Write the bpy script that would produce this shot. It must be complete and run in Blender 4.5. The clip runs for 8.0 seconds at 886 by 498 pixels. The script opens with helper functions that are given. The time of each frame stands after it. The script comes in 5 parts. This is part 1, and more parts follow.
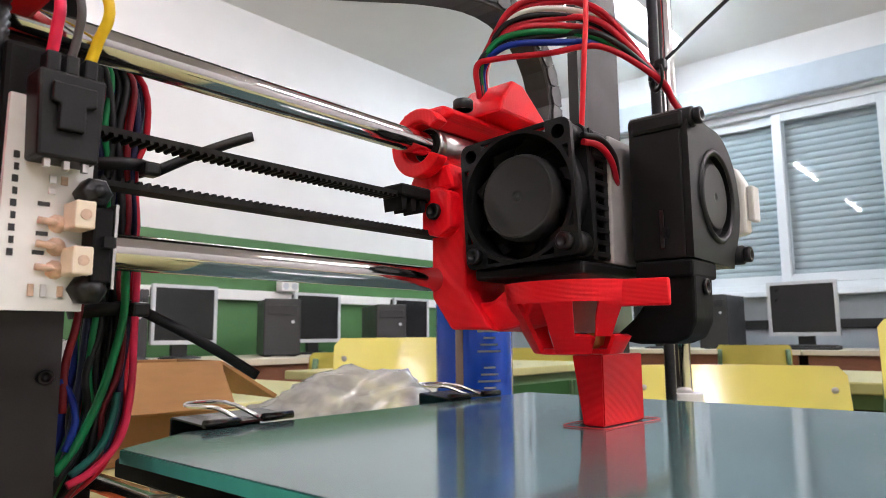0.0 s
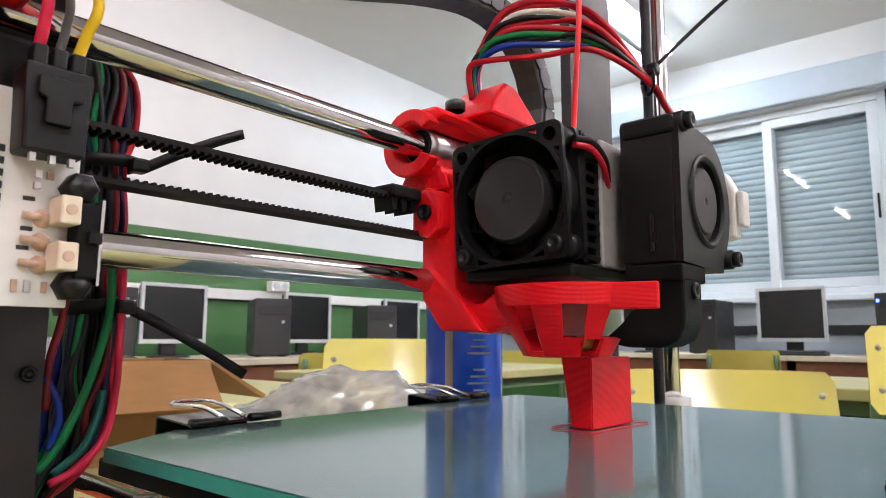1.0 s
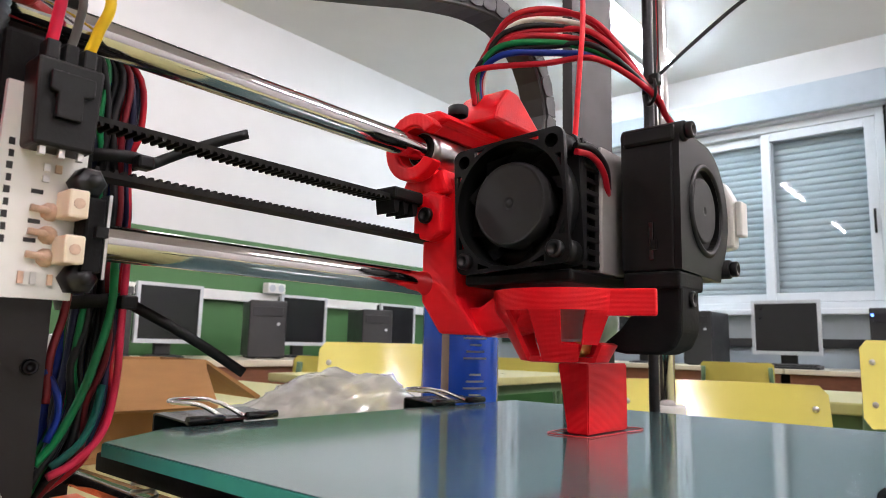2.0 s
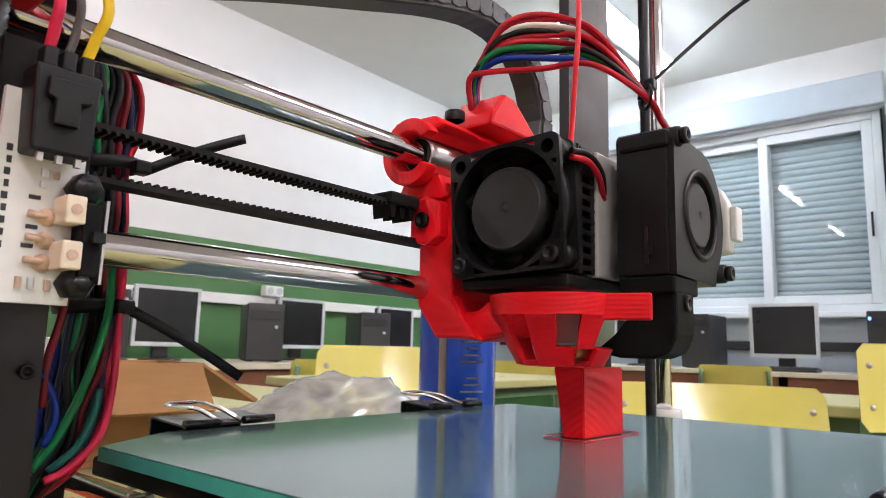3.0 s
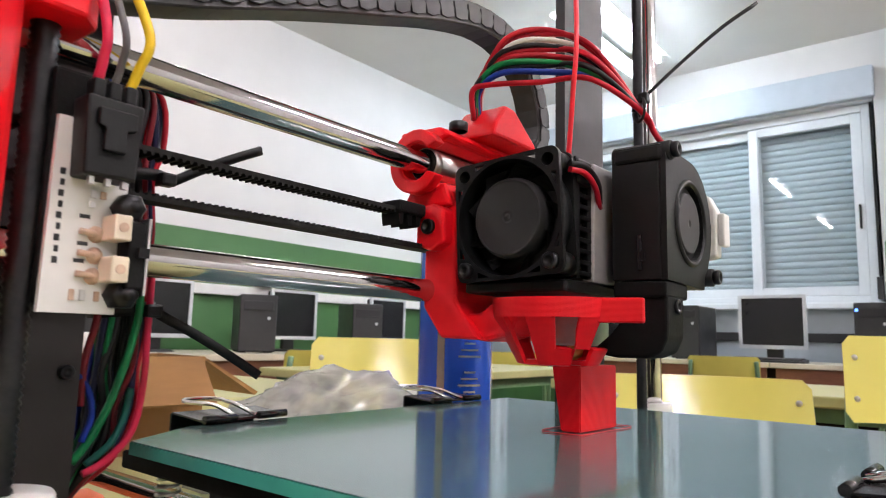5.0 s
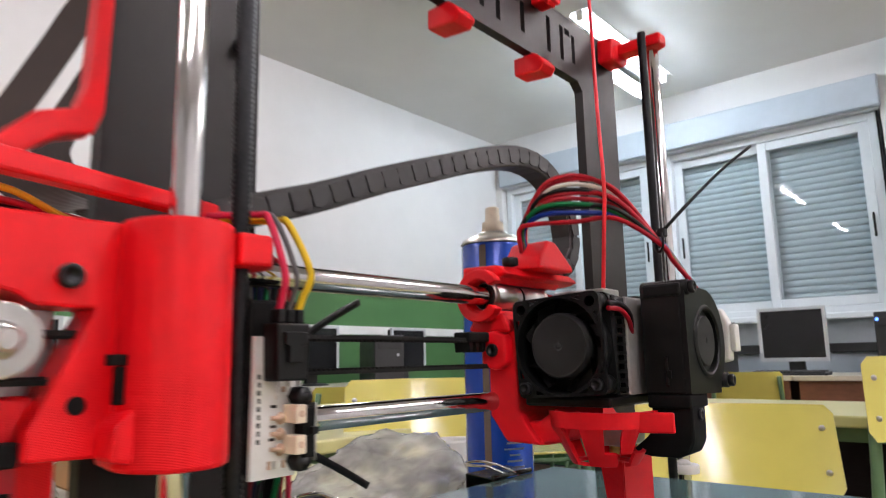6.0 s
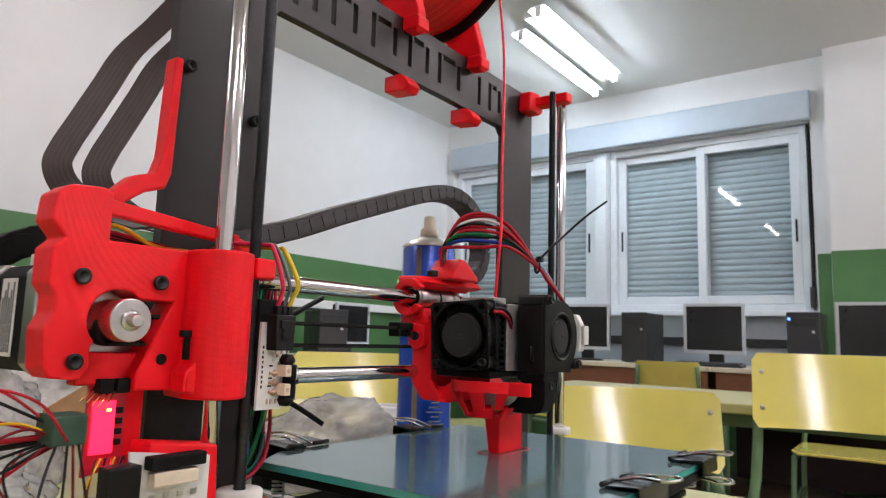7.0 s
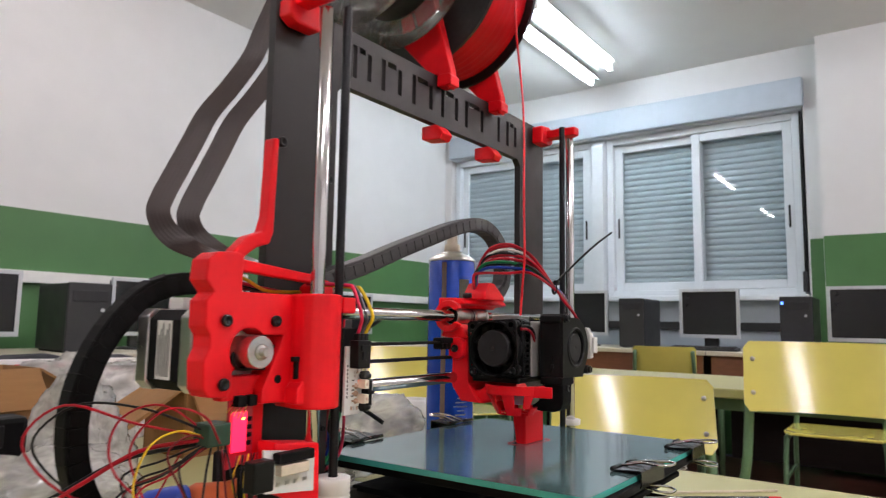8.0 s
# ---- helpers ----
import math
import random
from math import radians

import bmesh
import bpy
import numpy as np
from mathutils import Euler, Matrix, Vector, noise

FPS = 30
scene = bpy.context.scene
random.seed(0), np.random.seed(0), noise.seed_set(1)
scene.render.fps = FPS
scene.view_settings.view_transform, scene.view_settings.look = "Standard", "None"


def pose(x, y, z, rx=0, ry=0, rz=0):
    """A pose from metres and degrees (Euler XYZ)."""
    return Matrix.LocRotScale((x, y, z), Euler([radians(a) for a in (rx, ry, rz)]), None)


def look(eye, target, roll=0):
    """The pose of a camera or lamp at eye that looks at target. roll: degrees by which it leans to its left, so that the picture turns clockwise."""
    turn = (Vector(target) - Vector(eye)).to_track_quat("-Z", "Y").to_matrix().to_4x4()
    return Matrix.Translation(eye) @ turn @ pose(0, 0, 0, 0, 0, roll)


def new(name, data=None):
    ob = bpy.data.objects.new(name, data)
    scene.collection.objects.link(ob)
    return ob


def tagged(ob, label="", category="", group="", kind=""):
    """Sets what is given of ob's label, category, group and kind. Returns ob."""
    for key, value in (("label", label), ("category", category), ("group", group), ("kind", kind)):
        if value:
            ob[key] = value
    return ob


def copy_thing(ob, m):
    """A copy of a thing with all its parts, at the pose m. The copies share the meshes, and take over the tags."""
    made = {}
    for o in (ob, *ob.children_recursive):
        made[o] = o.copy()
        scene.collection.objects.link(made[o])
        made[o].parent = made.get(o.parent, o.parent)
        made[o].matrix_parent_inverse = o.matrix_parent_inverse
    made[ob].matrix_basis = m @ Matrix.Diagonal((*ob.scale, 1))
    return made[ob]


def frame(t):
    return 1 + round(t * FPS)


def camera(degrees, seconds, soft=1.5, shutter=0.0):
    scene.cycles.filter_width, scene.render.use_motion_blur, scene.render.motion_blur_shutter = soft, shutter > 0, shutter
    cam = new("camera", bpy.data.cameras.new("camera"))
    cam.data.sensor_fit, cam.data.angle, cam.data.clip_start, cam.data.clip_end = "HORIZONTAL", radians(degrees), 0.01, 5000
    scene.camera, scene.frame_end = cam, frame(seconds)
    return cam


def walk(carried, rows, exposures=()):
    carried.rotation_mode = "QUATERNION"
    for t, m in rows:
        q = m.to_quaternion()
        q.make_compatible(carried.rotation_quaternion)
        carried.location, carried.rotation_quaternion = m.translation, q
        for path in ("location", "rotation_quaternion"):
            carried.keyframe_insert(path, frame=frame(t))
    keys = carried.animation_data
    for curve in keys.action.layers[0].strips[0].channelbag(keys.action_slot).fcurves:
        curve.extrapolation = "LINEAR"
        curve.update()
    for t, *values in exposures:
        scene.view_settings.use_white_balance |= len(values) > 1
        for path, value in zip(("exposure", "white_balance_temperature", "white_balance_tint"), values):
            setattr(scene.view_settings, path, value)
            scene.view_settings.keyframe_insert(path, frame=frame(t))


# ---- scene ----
LENS = 67.1
cam = camera(LENS, 8.0, soft=0.9, shutter=0.5)
cam.data.dof.use_dof = True
cam.data.dof.focus_distance = 0.21
cam.data.dof.aperture_fstop = 50.0
PATH = [
    (0, (-0.0163, -0.1476, 0.8513), (0.7305, 0.5047, 0.9812), -0.47),
    (0.5, (-0.0161, -0.1472, 0.8516), (0.7318, 0.5036, 0.9824), -0.32),
    (1, (-0.0156, -0.1476, 0.8511), (0.7391, 0.4950, 0.9837), 0.18),
    (1.5, (-0.0165, -0.1473, 0.8500), (0.7386, 0.4934, 0.9890), 1.28),
    (3, (-0.0177, -0.1487, 0.8505), (0.7401, 0.4873, 0.9961), 1.41),
    (3.5, (-0.0166, -0.1485, 0.8504), (0.7479, 0.4796, 0.9954), 1.49),
    (4, (-0.0156, -0.1488, 0.8497), (0.7598, 0.4655, 0.9959), 1.60),
    (5.3, (-0.0355, -0.1542, 0.8579), (0.7252, 0.4826, 0.9837), 0.85),
    (5.5, (-0.0398, -0.1517, 0.8691), (0.7167, 0.4866, 1.0117), -2.08),
    (5.7, (-0.0553, -0.1623, 0.8834), (0.6991, 0.4769, 1.0329), -1.12),
    (6, (-0.0892, -0.1759, 0.8879), (0.6622, 0.4633, 1.0517), -1.18),
    (6.5, (-0.1445, -0.2191, 0.9018), (0.6376, 0.3846, 1.0555), 1.94),
    (6.7, (-0.1603, -0.2395, 0.9007), (0.6298, 0.3531, 1.0571), 1.43),
    (7, (-0.1784, -0.2570, 0.8911), (0.6239, 0.3254, 1.0220), 1.72),
    (7.5, (-0.2164, -0.2788, 0.9000), (0.5825, 0.3106, 1.0199), -0.72),
    (8, (-0.2645, -0.2850, 0.9102), (0.5432, 0.2943, 1.0194), 0.94),
]
walk(cam, [(t, look(eye, target, roll)) for t, eye, target, roll in PATH], exposures=[(0.0, 0.45), (5.3, 0.45), (6.3, 0.05), (8.0, 0.0)])

# ---- world: night outside the shutters, all light comes from the ceiling tubes ----
world = bpy.data.worlds.new("world")
scene.world = world
world.use_nodes = True
world.node_tree.nodes["Background"].inputs[0].default_value = (0.02, 0.025, 0.04, 1)
world.node_tree.nodes["Background"].inputs[1].default_value = 0.3
TUBE_POWER = 104.0

# ---- key measures (metres) ----
TABLE = 0.75          # table top
ROD_Z = 0.915         # upper horizontal rod
GLASS_Z = 0.823       # top of the glass plate
ZY = -0.009           # depth of the vertical rods
RIGHT = 0.332         # right vertical rod
CAR = 0.149           # left end of the carriage bushing
FACE = 0.0250         # front of the frame plate
WALL_X, WALL_Y, CEIL = 4.9, 3.4, 2.90
DADO = 1.45
PIER_DADO = 1.52


# ---- materials ----
def mat(name, color, rough=0.5, metal=0.0, var=0.12, scale=40.0, bump=0.0, bump_scale=200.0, spec=0.5, stretch=(1, 1, 1), coat=0.0, rand=0.0, rough_var=0.1):
    """Principled material with a two-scale colour variation, roughness variation and fine relief."""
    m = bpy.data.materials.new(name)
    m.use_nodes = True
    nt = m.node_tree
    n, l = nt.nodes, nt.links
    b = n["Principled BSDF"]
    b.inputs["Metallic"].default_value = metal
    b.inputs["Specular IOR Level"].default_value = spec
    b.inputs["Coat Weight"].default_value = coat
    b.inputs["Coat Roughness"].default_value = 0.15
    tc = n.new("ShaderNodeTexCoord")
    mp = n.new("ShaderNodeMapping")
    mp.inputs["Scale"].default_value = stretch
    l.new(tc.outputs["Object"], mp.inputs["Vector"])
    big = n.new("ShaderNodeTexNoise")
    big.inputs["Scale"].default_value = scale * 0.18
    big.inputs["Detail"].default_value = 3
    fine = n.new("ShaderNodeTexNoise")
    fine.inputs["Scale"].default_value = scale
    fine.inputs["Detail"].default_value = 5
    for t in (big, fine):
        l.new(mp.outputs["Vector"], t.inputs["Vector"])
    add = n.new("ShaderNodeMath")
    add.operation = "ADD"
    l.new(big.outputs["Fac"], add.inputs[0])
    l.new(fine.outputs["Fac"], add.inputs[1])
    fac = add.outputs[0]
    if rand:
        oi = n.new("ShaderNodeObjectInfo")
        ra = n.new("ShaderNodeMath")
        ra.operation = "MULTIPLY_ADD"
        ra.inputs[1].default_value = rand
        l.new(oi.outputs["Random"], ra.inputs[0])
        l.new(fac, ra.inputs[2])
        fac = ra.outputs[0]
    mr = n.new("ShaderNodeMapRange")
    mr.inputs["From Min"].default_value = 0.6
    mr.inputs["From Max"].default_value = 1.4 + rand
    l.new(fac, mr.inputs["Value"])
    mix = n.new("ShaderNodeMix")
    mix.data_type = "RGBA"
    c = Vector(color)
    mix.inputs["A"].default_value = (*(c * (1 - var)), 1)
    mix.inputs["B"].default_value = (*[min(1, v) for v in c * (1 + var)], 1)
    l.new(mr.outputs["Result"], mix.inputs["Factor"])
    l.new(mix.outputs["Result"], b.inputs["Base Color"])
    rr = n.new("ShaderNodeMapRange")
    rr.inputs["From Min"].default_value, rr.inputs["From Max"].default_value = 0.3, 0.7
    rr.inputs["To Min"].default_value = max(0.02, rough * (1 - rough_var))
    rr.inputs["To Max"].default_value = min(1, rough * (1 + rough_var))
    l.new(big.outputs["Fac"], rr.inputs["Value"])
    l.new(rr.outputs["Result"], b.inputs["Roughness"])
    if bump:
        bt = n.new("ShaderNodeTexNoise")
        bt.inputs["Scale"].default_value = bump_scale
        bt.inputs["Detail"].default_value = 4
        l.new(mp.outputs["Vector"], bt.inputs["Vector"])
        bp = n.new("ShaderNodeBump")
        bp.inputs["Strength"].default_value = bump
        bp.inputs["Distance"].default_value = 0.3 / bump_scale
        l.new(bt.outputs["Fac"], bp.inputs["Height"])
        l.new(bp.outputs["Normal"], b.inputs["Normal"])
    return m


def layered(name, color, pitch=0.00035, rough=0.42):
    """Printed plastic: fine horizontal layer lines."""
    m = mat(name, color, rough, var=0.06, scale=300, spec=0.28)
    n, l = m.node_tree.nodes, m.node_tree.links
    tc = n.new("ShaderNodeTexCoord")
    w = n.new("ShaderNodeTexWave")
    w.bands_direction = "Z"
    w.inputs["Scale"].default_value = 0.31416 / pitch
    w.inputs["Distortion"].default_value = 0.6
    w.inputs["Detail Scale"].default_value = 4.0
    l.new(tc.outputs["Object"], w.inputs["Vector"])
    bp = n.new("ShaderNodeBump")
    bp.inputs["Strength"].default_value = 0.35
    bp.inputs["Distance"].default_value = 0.00012
    l.new(w.outputs["Fac"], bp.inputs["Height"])
    l.new(bp.outputs["Normal"], n["Principled BSDF"].inputs["Normal"])
    return m


def glow(name, color, strength):
    m = bpy.data.materials.new(name)
    m.use_nodes = True
    b = m.node_tree.nodes["Principled BSDF"]
    b.inputs["Base Color"].default_value = (*color, 1)
    b.inputs["Emission Color"].default_value = (*color, 1)
    b.inputs["Emission Strength"].default_value = strength
    return m


def clear(name, color=(1, 1, 1), rough=0.0, ior=1.45, thin=True):
    """Thin clear sheet: transparent and mirror mixed by Fresnel; or solid glass."""
    m = bpy.data.materials.new(name)
    m.use_nodes = True
    n, l = m.node_tree.nodes, m.node_tree.links
    if not thin:
        b = n["Principled BSDF"]
        b.inputs["Base Color"].default_value = (*color, 1)
        b.inputs["Roughness"].default_value = rough
        b.inputs["Transmission Weight"].default_value = 1.0
        b.inputs["IOR"].default_value = ior
        return m
    n.remove(n["Principled BSDF"])
    tr, gl, fr, mx = (n.new("ShaderNode" + k) for k in ("BsdfTransparent", "BsdfGlossy", "Fresnel", "MixShader"))
    tr.inputs[0].default_value = (*color, 1)
    gl.inputs["Roughness"].default_value = rough
    fr.inputs[0].default_value = ior
    l.new(fr.outputs[0], mx.inputs[0])
    l.new(tr.outputs[0], mx.inputs[1])
    l.new(gl.outputs[0], mx.inputs[2])
    l.new(mx.outputs[0], n["Material Output"].inputs[0])
    return m


RED = layered("red_printed_plastic", (0.82, 0.004, 0.012))
REDSMOOTH = mat("red_plastic", (0.80, 0.006, 0.016), 0.35, var=0.08, scale=200)
FILAMENT = mat("red_filament", (0.78, 0.006, 0.016), 0.35, var=0.15, scale=60)
BLACK = mat("black_plastic", (0.006, 0.006, 0.0062), 0.40, var=0.25, scale=160, spec=0.25, bump=0.15, bump_scale=1500)
BLACKGLOSS = mat("black_gloss_plastic", (0.012, 0.012, 0.013), 0.25, var=0.2, scale=160)
MATTBLACK = mat("matt_black_plastic", (0.006, 0.0058, 0.006), 0.65, var=0.25, scale=200, spec=0.12, bump=0.2, bump_scale=900, rough_var=0.2)
RUBBER = mat("black_rubber_belt", (0.009, 0.008, 0.0075), 0.7, var=0.3, scale=200, spec=0.18, bump=0.2, bump_scale=1500)
CHAINMAT = mat("dark_grey_chain_plastic", (0.030, 0.028, 0.029), 0.5, var=0.3, scale=250, bump=0.2, bump_scale=1200)
PLATE = mat("dark_brown_grey_painted_metal", (0.0180, 0.0142, 0.0136), 0.48, metal=0.1, var=0.10, scale=300, spec=0.4, bump=0.2, bump_scale=2500)
CHROME = mat("polished_steel_rod", (0.58, 0.57, 0.56), 0.09, metal=1.0, var=0.05, scale=120, stretch=(1, 8, 8), rough_var=0.35)
CHROMEZ = mat("polished_steel_upright_rod", (0.70, 0.69, 0.68), 0.12, metal=1.0, var=0.05, scale=120, stretch=(8, 8, 1), rough_var=0.35)
FANHUB = mat("dark_grey_fan_hub", (0.020, 0.019, 0.020), 0.55, var=0.15, scale=200, spec=0.35)
STEEL = mat("brushed_steel", (0.55, 0.54, 0.52), 0.32, metal=1.0, var=0.12, scale=200, stretch=(1, 1, 8))
CASTMETAL = mat("bead_blasted_metal", (0.42, 0.40, 0.39), 0.5, metal=0.35, var=0.10, scale=300)
ALU = mat("turned_aluminium", (0.66, 0.65, 0.63), 0.3, metal=1.0, var=0.1, scale=300)
SCREW = mat("black_oxide_steel", (0.03, 0.03, 0.032), 0.35, metal=0.8, var=0.3, scale=500)
BRASS = mat("brass", (0.78, 0.52, 0.16), 0.28, metal=1.0, var=0.12, scale=300)
PCB = mat("white_circuit_board", (0.74, 0.74, 0.72), 0.4, var=0.05, scale=300)
REDPCB = mat("red_circuit_board", (0.55, 0.01, 0.03), 0.35, var=0.15, scale=400)
IVORY = mat("ivory_connector", (0.74, 0.64, 0.50), 0.45, var=0.12, scale=300)
WHITEPL = mat("white_plastic", (0.78, 0.76, 0.72), 0.4, var=0.06, scale=150)
SOLDER = mat("solder_flux", (0.55, 0.38, 0.28), 0.3, var=0.3, scale=800)
GREENPL = mat("green_terminal", (0.02, 0.06, 0.035), 0.45, var=0.2, scale=200)
GREYRIB = mat("grey_ribbon_cable", (0.046, 0.029, 0.025), 0.48, var=0.10, scale=60, spec=0.35)
WIRES = {k: mat("wire_" + k, c, 0.40, var=0.15, scale=150, spec=0.28) for k, c in dict(
    red=(0.42, 0.005, 0.018), black=(0.006, 0.006, 0.007), blue=(0.006, 0.030, 0.26), green=(0.002, 0.16, 0.045), teal=(0.004, 0.10, 0.075),
    yellow=(0.75, 0.50, 0.02), grey=(0.10, 0.095, 0.10), white=(0.72, 0.66, 0.62), pink=(0.60, 0.02, 0.07), darkred=(0.16, 0.006, 0.012), navy=(0.005, 0.007, 0.035)).items()}
WHITEWALL = mat("white_wall_paint", (0.68, 0.67, 0.66), 0.7, var=0.04, scale=6, bump=0.12, bump_scale=90)
CEILMAT = mat("white_ceiling_paint", (0.74, 0.73, 0.70), 0.75, var=0.035, scale=4, bump=0.1, bump_scale=70)
GREENWALL = mat("green_wall_paint", (0.055, 0.15, 0.045), 0.5, var=0.10, scale=6, bump=0.12, bump_scale=90)
FLOOR = mat("red_brown_floor_tile", (0.085, 0.028, 0.020), 0.35, var=0.3, scale=10, bump=0.08, bump_scale=60)
TRUNK = mat("white_cable_trunking", (0.78, 0.77, 0.74), 0.45, var=0.05, scale=30)
LIME = mat("lime_yellow_laminate", (0.74, 0.66, 0.15), 0.22, var=0.07, scale=14, coat=0.8)
LIMETABLE = mat("pale_lime_table_laminate", (0.56, 0.54, 0.25), 0.3, var=0.06, scale=20, coat=0.1)
PLYEDGE = mat("orange_plywood_edge", (0.50, 0.27, 0.05), 0.5, var=0.25, scale=60, stretch=(1, 1, 12))
GREENSTEEL = mat("green_enamelled_steel", (0.11, 0.20, 0.10), 0.4, var=0.12, scale=60)
DESKTOP = mat("cream_desk_laminate", (0.62, 0.56, 0.44), 0.35, var=0.06, scale=15)
# near-black colour that paints in the shade below the computer desks
SHADEPANEL = mat("near_black_underdesk_shade", (0.010, 0.006, 0.005), 0.75, spec=0.15, var=0.25, scale=20, stretch=(1, 1, 6))
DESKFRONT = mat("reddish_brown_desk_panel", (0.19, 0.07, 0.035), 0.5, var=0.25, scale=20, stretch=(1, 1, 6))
PCBLACK = mat("black_computer_case", (0.013, 0.013, 0.015), 0.4, var=0.2, scale=60)
PCGREY = mat("grey_computer_front", (0.022, 0.022, 0.024), 0.42, var=0.15, scale=60)
SCREEN = mat("dark_monitor_screen", (0.012, 0.012, 0.014), 0.22, var=0.15, scale=30)
BEZEL = mat("silver_grey_monitor_bezel", (0.52, 0.54, 0.56), 0.4, var=0.05, scale=60)
WINALU = mat("white_window_frame", (0.70, 0.74, 0.77), 0.35, var=0.04, scale=30)
SHUTTER = mat("grey_shutter_slat", (0.56, 0.62, 0.64), 0.5, var=0.06, scale=25)
SHUTBOX = mat("blue_grey_shutter_box", (0.42, 0.47, 0.52), 0.45, var=0.05, scale=15)
CARD = mat("brown_cardboard", (0.31, 0.155, 0.052), 0.8, var=0.12, scale=40, bump=0.15, bump_scale=250, stretch=(1, 6, 1))
CANBLUE = mat("blue_printed_can", (0.010, 0.070, 0.50), 0.25, metal=0.2, var=0.1, scale=60, coat=0.4)
DARKCLOTH = mat("dark_navy_cloth", (0.012, 0.013, 0.02), 0.9, var=0.4, scale=90, bump=0.5, bump_scale=300)
PAPER = mat("white_paper", (0.75, 0.74, 0.72), 0.7, var=0.05, scale=60)
TUBE = glow("fluorescent_tube", (1.00, 0.93, 0.98), TUBE_POWER)
COOLTUBE = glow("cool_fluorescent_tube", (0.80, 0.93, 1.06), TUBE_POWER * .80)
LED = glow("led_red", (1.0, 0.015, 0.07), 1.9)
LEDY = glow("led_orange", (1.0, 0.5, 0.05), 12.0)
LEDBLUE = glow("led_blue", (0.1, 0.25, 1.0), 4.0)
PANE = clear("window_pane", (0.93, 0.96, 0.97), 0.0, 1.5)
def film(name, lo=0.34, hi=0.56):
    """Crumpled clear film: see-through, a little milky along its folds, with sharp glints."""
    m = bpy.data.materials.new(name)
    m.use_nodes = True
    n, l = m.node_tree.nodes, m.node_tree.links
    n.remove(n["Principled BSDF"])
    tr, df, tl, gl, fr, m1, m2, m3 = (n.new("ShaderNode" + k) for k in ("BsdfTransparent", "BsdfDiffuse", "BsdfTranslucent", "BsdfGlossy", "Fresnel", "MixShader", "MixShader", "MixShader"))
    df.inputs[0].default_value = tl.inputs[0].default_value = (0.95, 0.94, 0.92, 1)
    gl.inputs["Roughness"].default_value = 0.09
    fr.inputs[0].default_value = 1.5
    no = n.new("ShaderNodeTexNoise")
    no.inputs["Scale"].default_value = 9
    no.inputs["Distortion"].default_value = 0.5
    mr = n.new("ShaderNodeMapRange")
    mr.inputs["From Min"].default_value, mr.inputs["From Max"].default_value = 0.35, 0.7
    mr.inputs["To Min"].default_value, mr.inputs["To Max"].default_value = lo, hi
    l.new(no.outputs["Fac"], mr.inputs["Value"])
    m1.inputs[0].default_value = 0.4
    l.new(df.outputs[0], m1.inputs[1]); l.new(tl.outputs[0], m1.inputs[2])
    l.new(mr.outputs[0], m2.inputs[0]); l.new(tr.outputs[0], m2.inputs[1]); l.new(m1.outputs[0], m2.inputs[2])
    l.new(fr.outputs[0], m3.inputs[0]); l.new(m2.outputs[0], m3.inputs[1]); l.new(gl.outputs[0], m3.inputs[2])
    l.new(m3.outputs[0], n["Material Output"].inputs[0])
    return m


BAG = film("clear_plastic_bag")
CLEARPL = film("clear_spool_plastic", 0.08, 0.16)
GLASS = mat("dark_teal_glass", (0.085, 0.155, 0.157), 0.11, var=0.05, scale=30, spec=1.0, rough_var=0.3)
GLASSEDGE = mat("green_glass_edge", (0.07, 0.40, 0.34), 0.2, var=0.15, scale=80)


# ---- mesh tools ----
def box(bm, x0, y0, z0, x1, y1, z1, bevel=0.0, seg=2):
    c = Vector(((x0 + x1) / 2, (y0 + y1) / 2, (z0 + z1) / 2))
    r = bmesh.ops.create_cube(bm, size=1.0, matrix=Matrix.Translation(c) @ Matrix.Diagonal((abs(x1 - x0), abs(y1 - y0), abs(z1 - z0), 1)))
    if bevel:
        es = list({e for v in r["verts"] for e in v.link_edges})
        bmesh.ops.bevel(bm, geom=es, offset=bevel, segments=seg, profile=0.5, affect="EDGES")
    return bm


def axes_for(d):
    d = Vector(d).normalized()
    up = Vector((0, 0, 1)) if abs(d.z) < 0.9 else Vector((0, 1, 0))
    s = d.cross(up).normalized()
    return s, s.cross(d).normalized(), d


def cyl(bm, p0, p1, r, seg=20, r1=None, bevel=0.0):
    """Round bar between two points, with slightly broken edges when bevel is given."""
    p0, p1 = Vector(p0), Vector(p1)
    s, u, d = axes_for(p1 - p0)
    r1 = r if r1 is None else r1
    rings = [(p0, r), (p1, r1)]
    if bevel:
        rings = [(p0, r - bevel), (p0 + d * bevel, r), (p1 - d * bevel, r1), (p1, r1 - bevel)]
    loops = [[bm.verts.new(p + (s * math.cos(a) + u * math.sin(a)) * q) for a in [2 * math.pi * i / seg for i in range(seg)]] for p, q in rings]
    for a, b in zip(loops, loops[1:]):
        for i in range(seg):
            f = bm.faces.new((a[i], b[i], b[(i + 1) % seg], a[(i + 1) % seg]))
            f.smooth = True
    bm.faces.new(loops[0])
    bm.faces.new(loops[-1][::-1])
    return bm


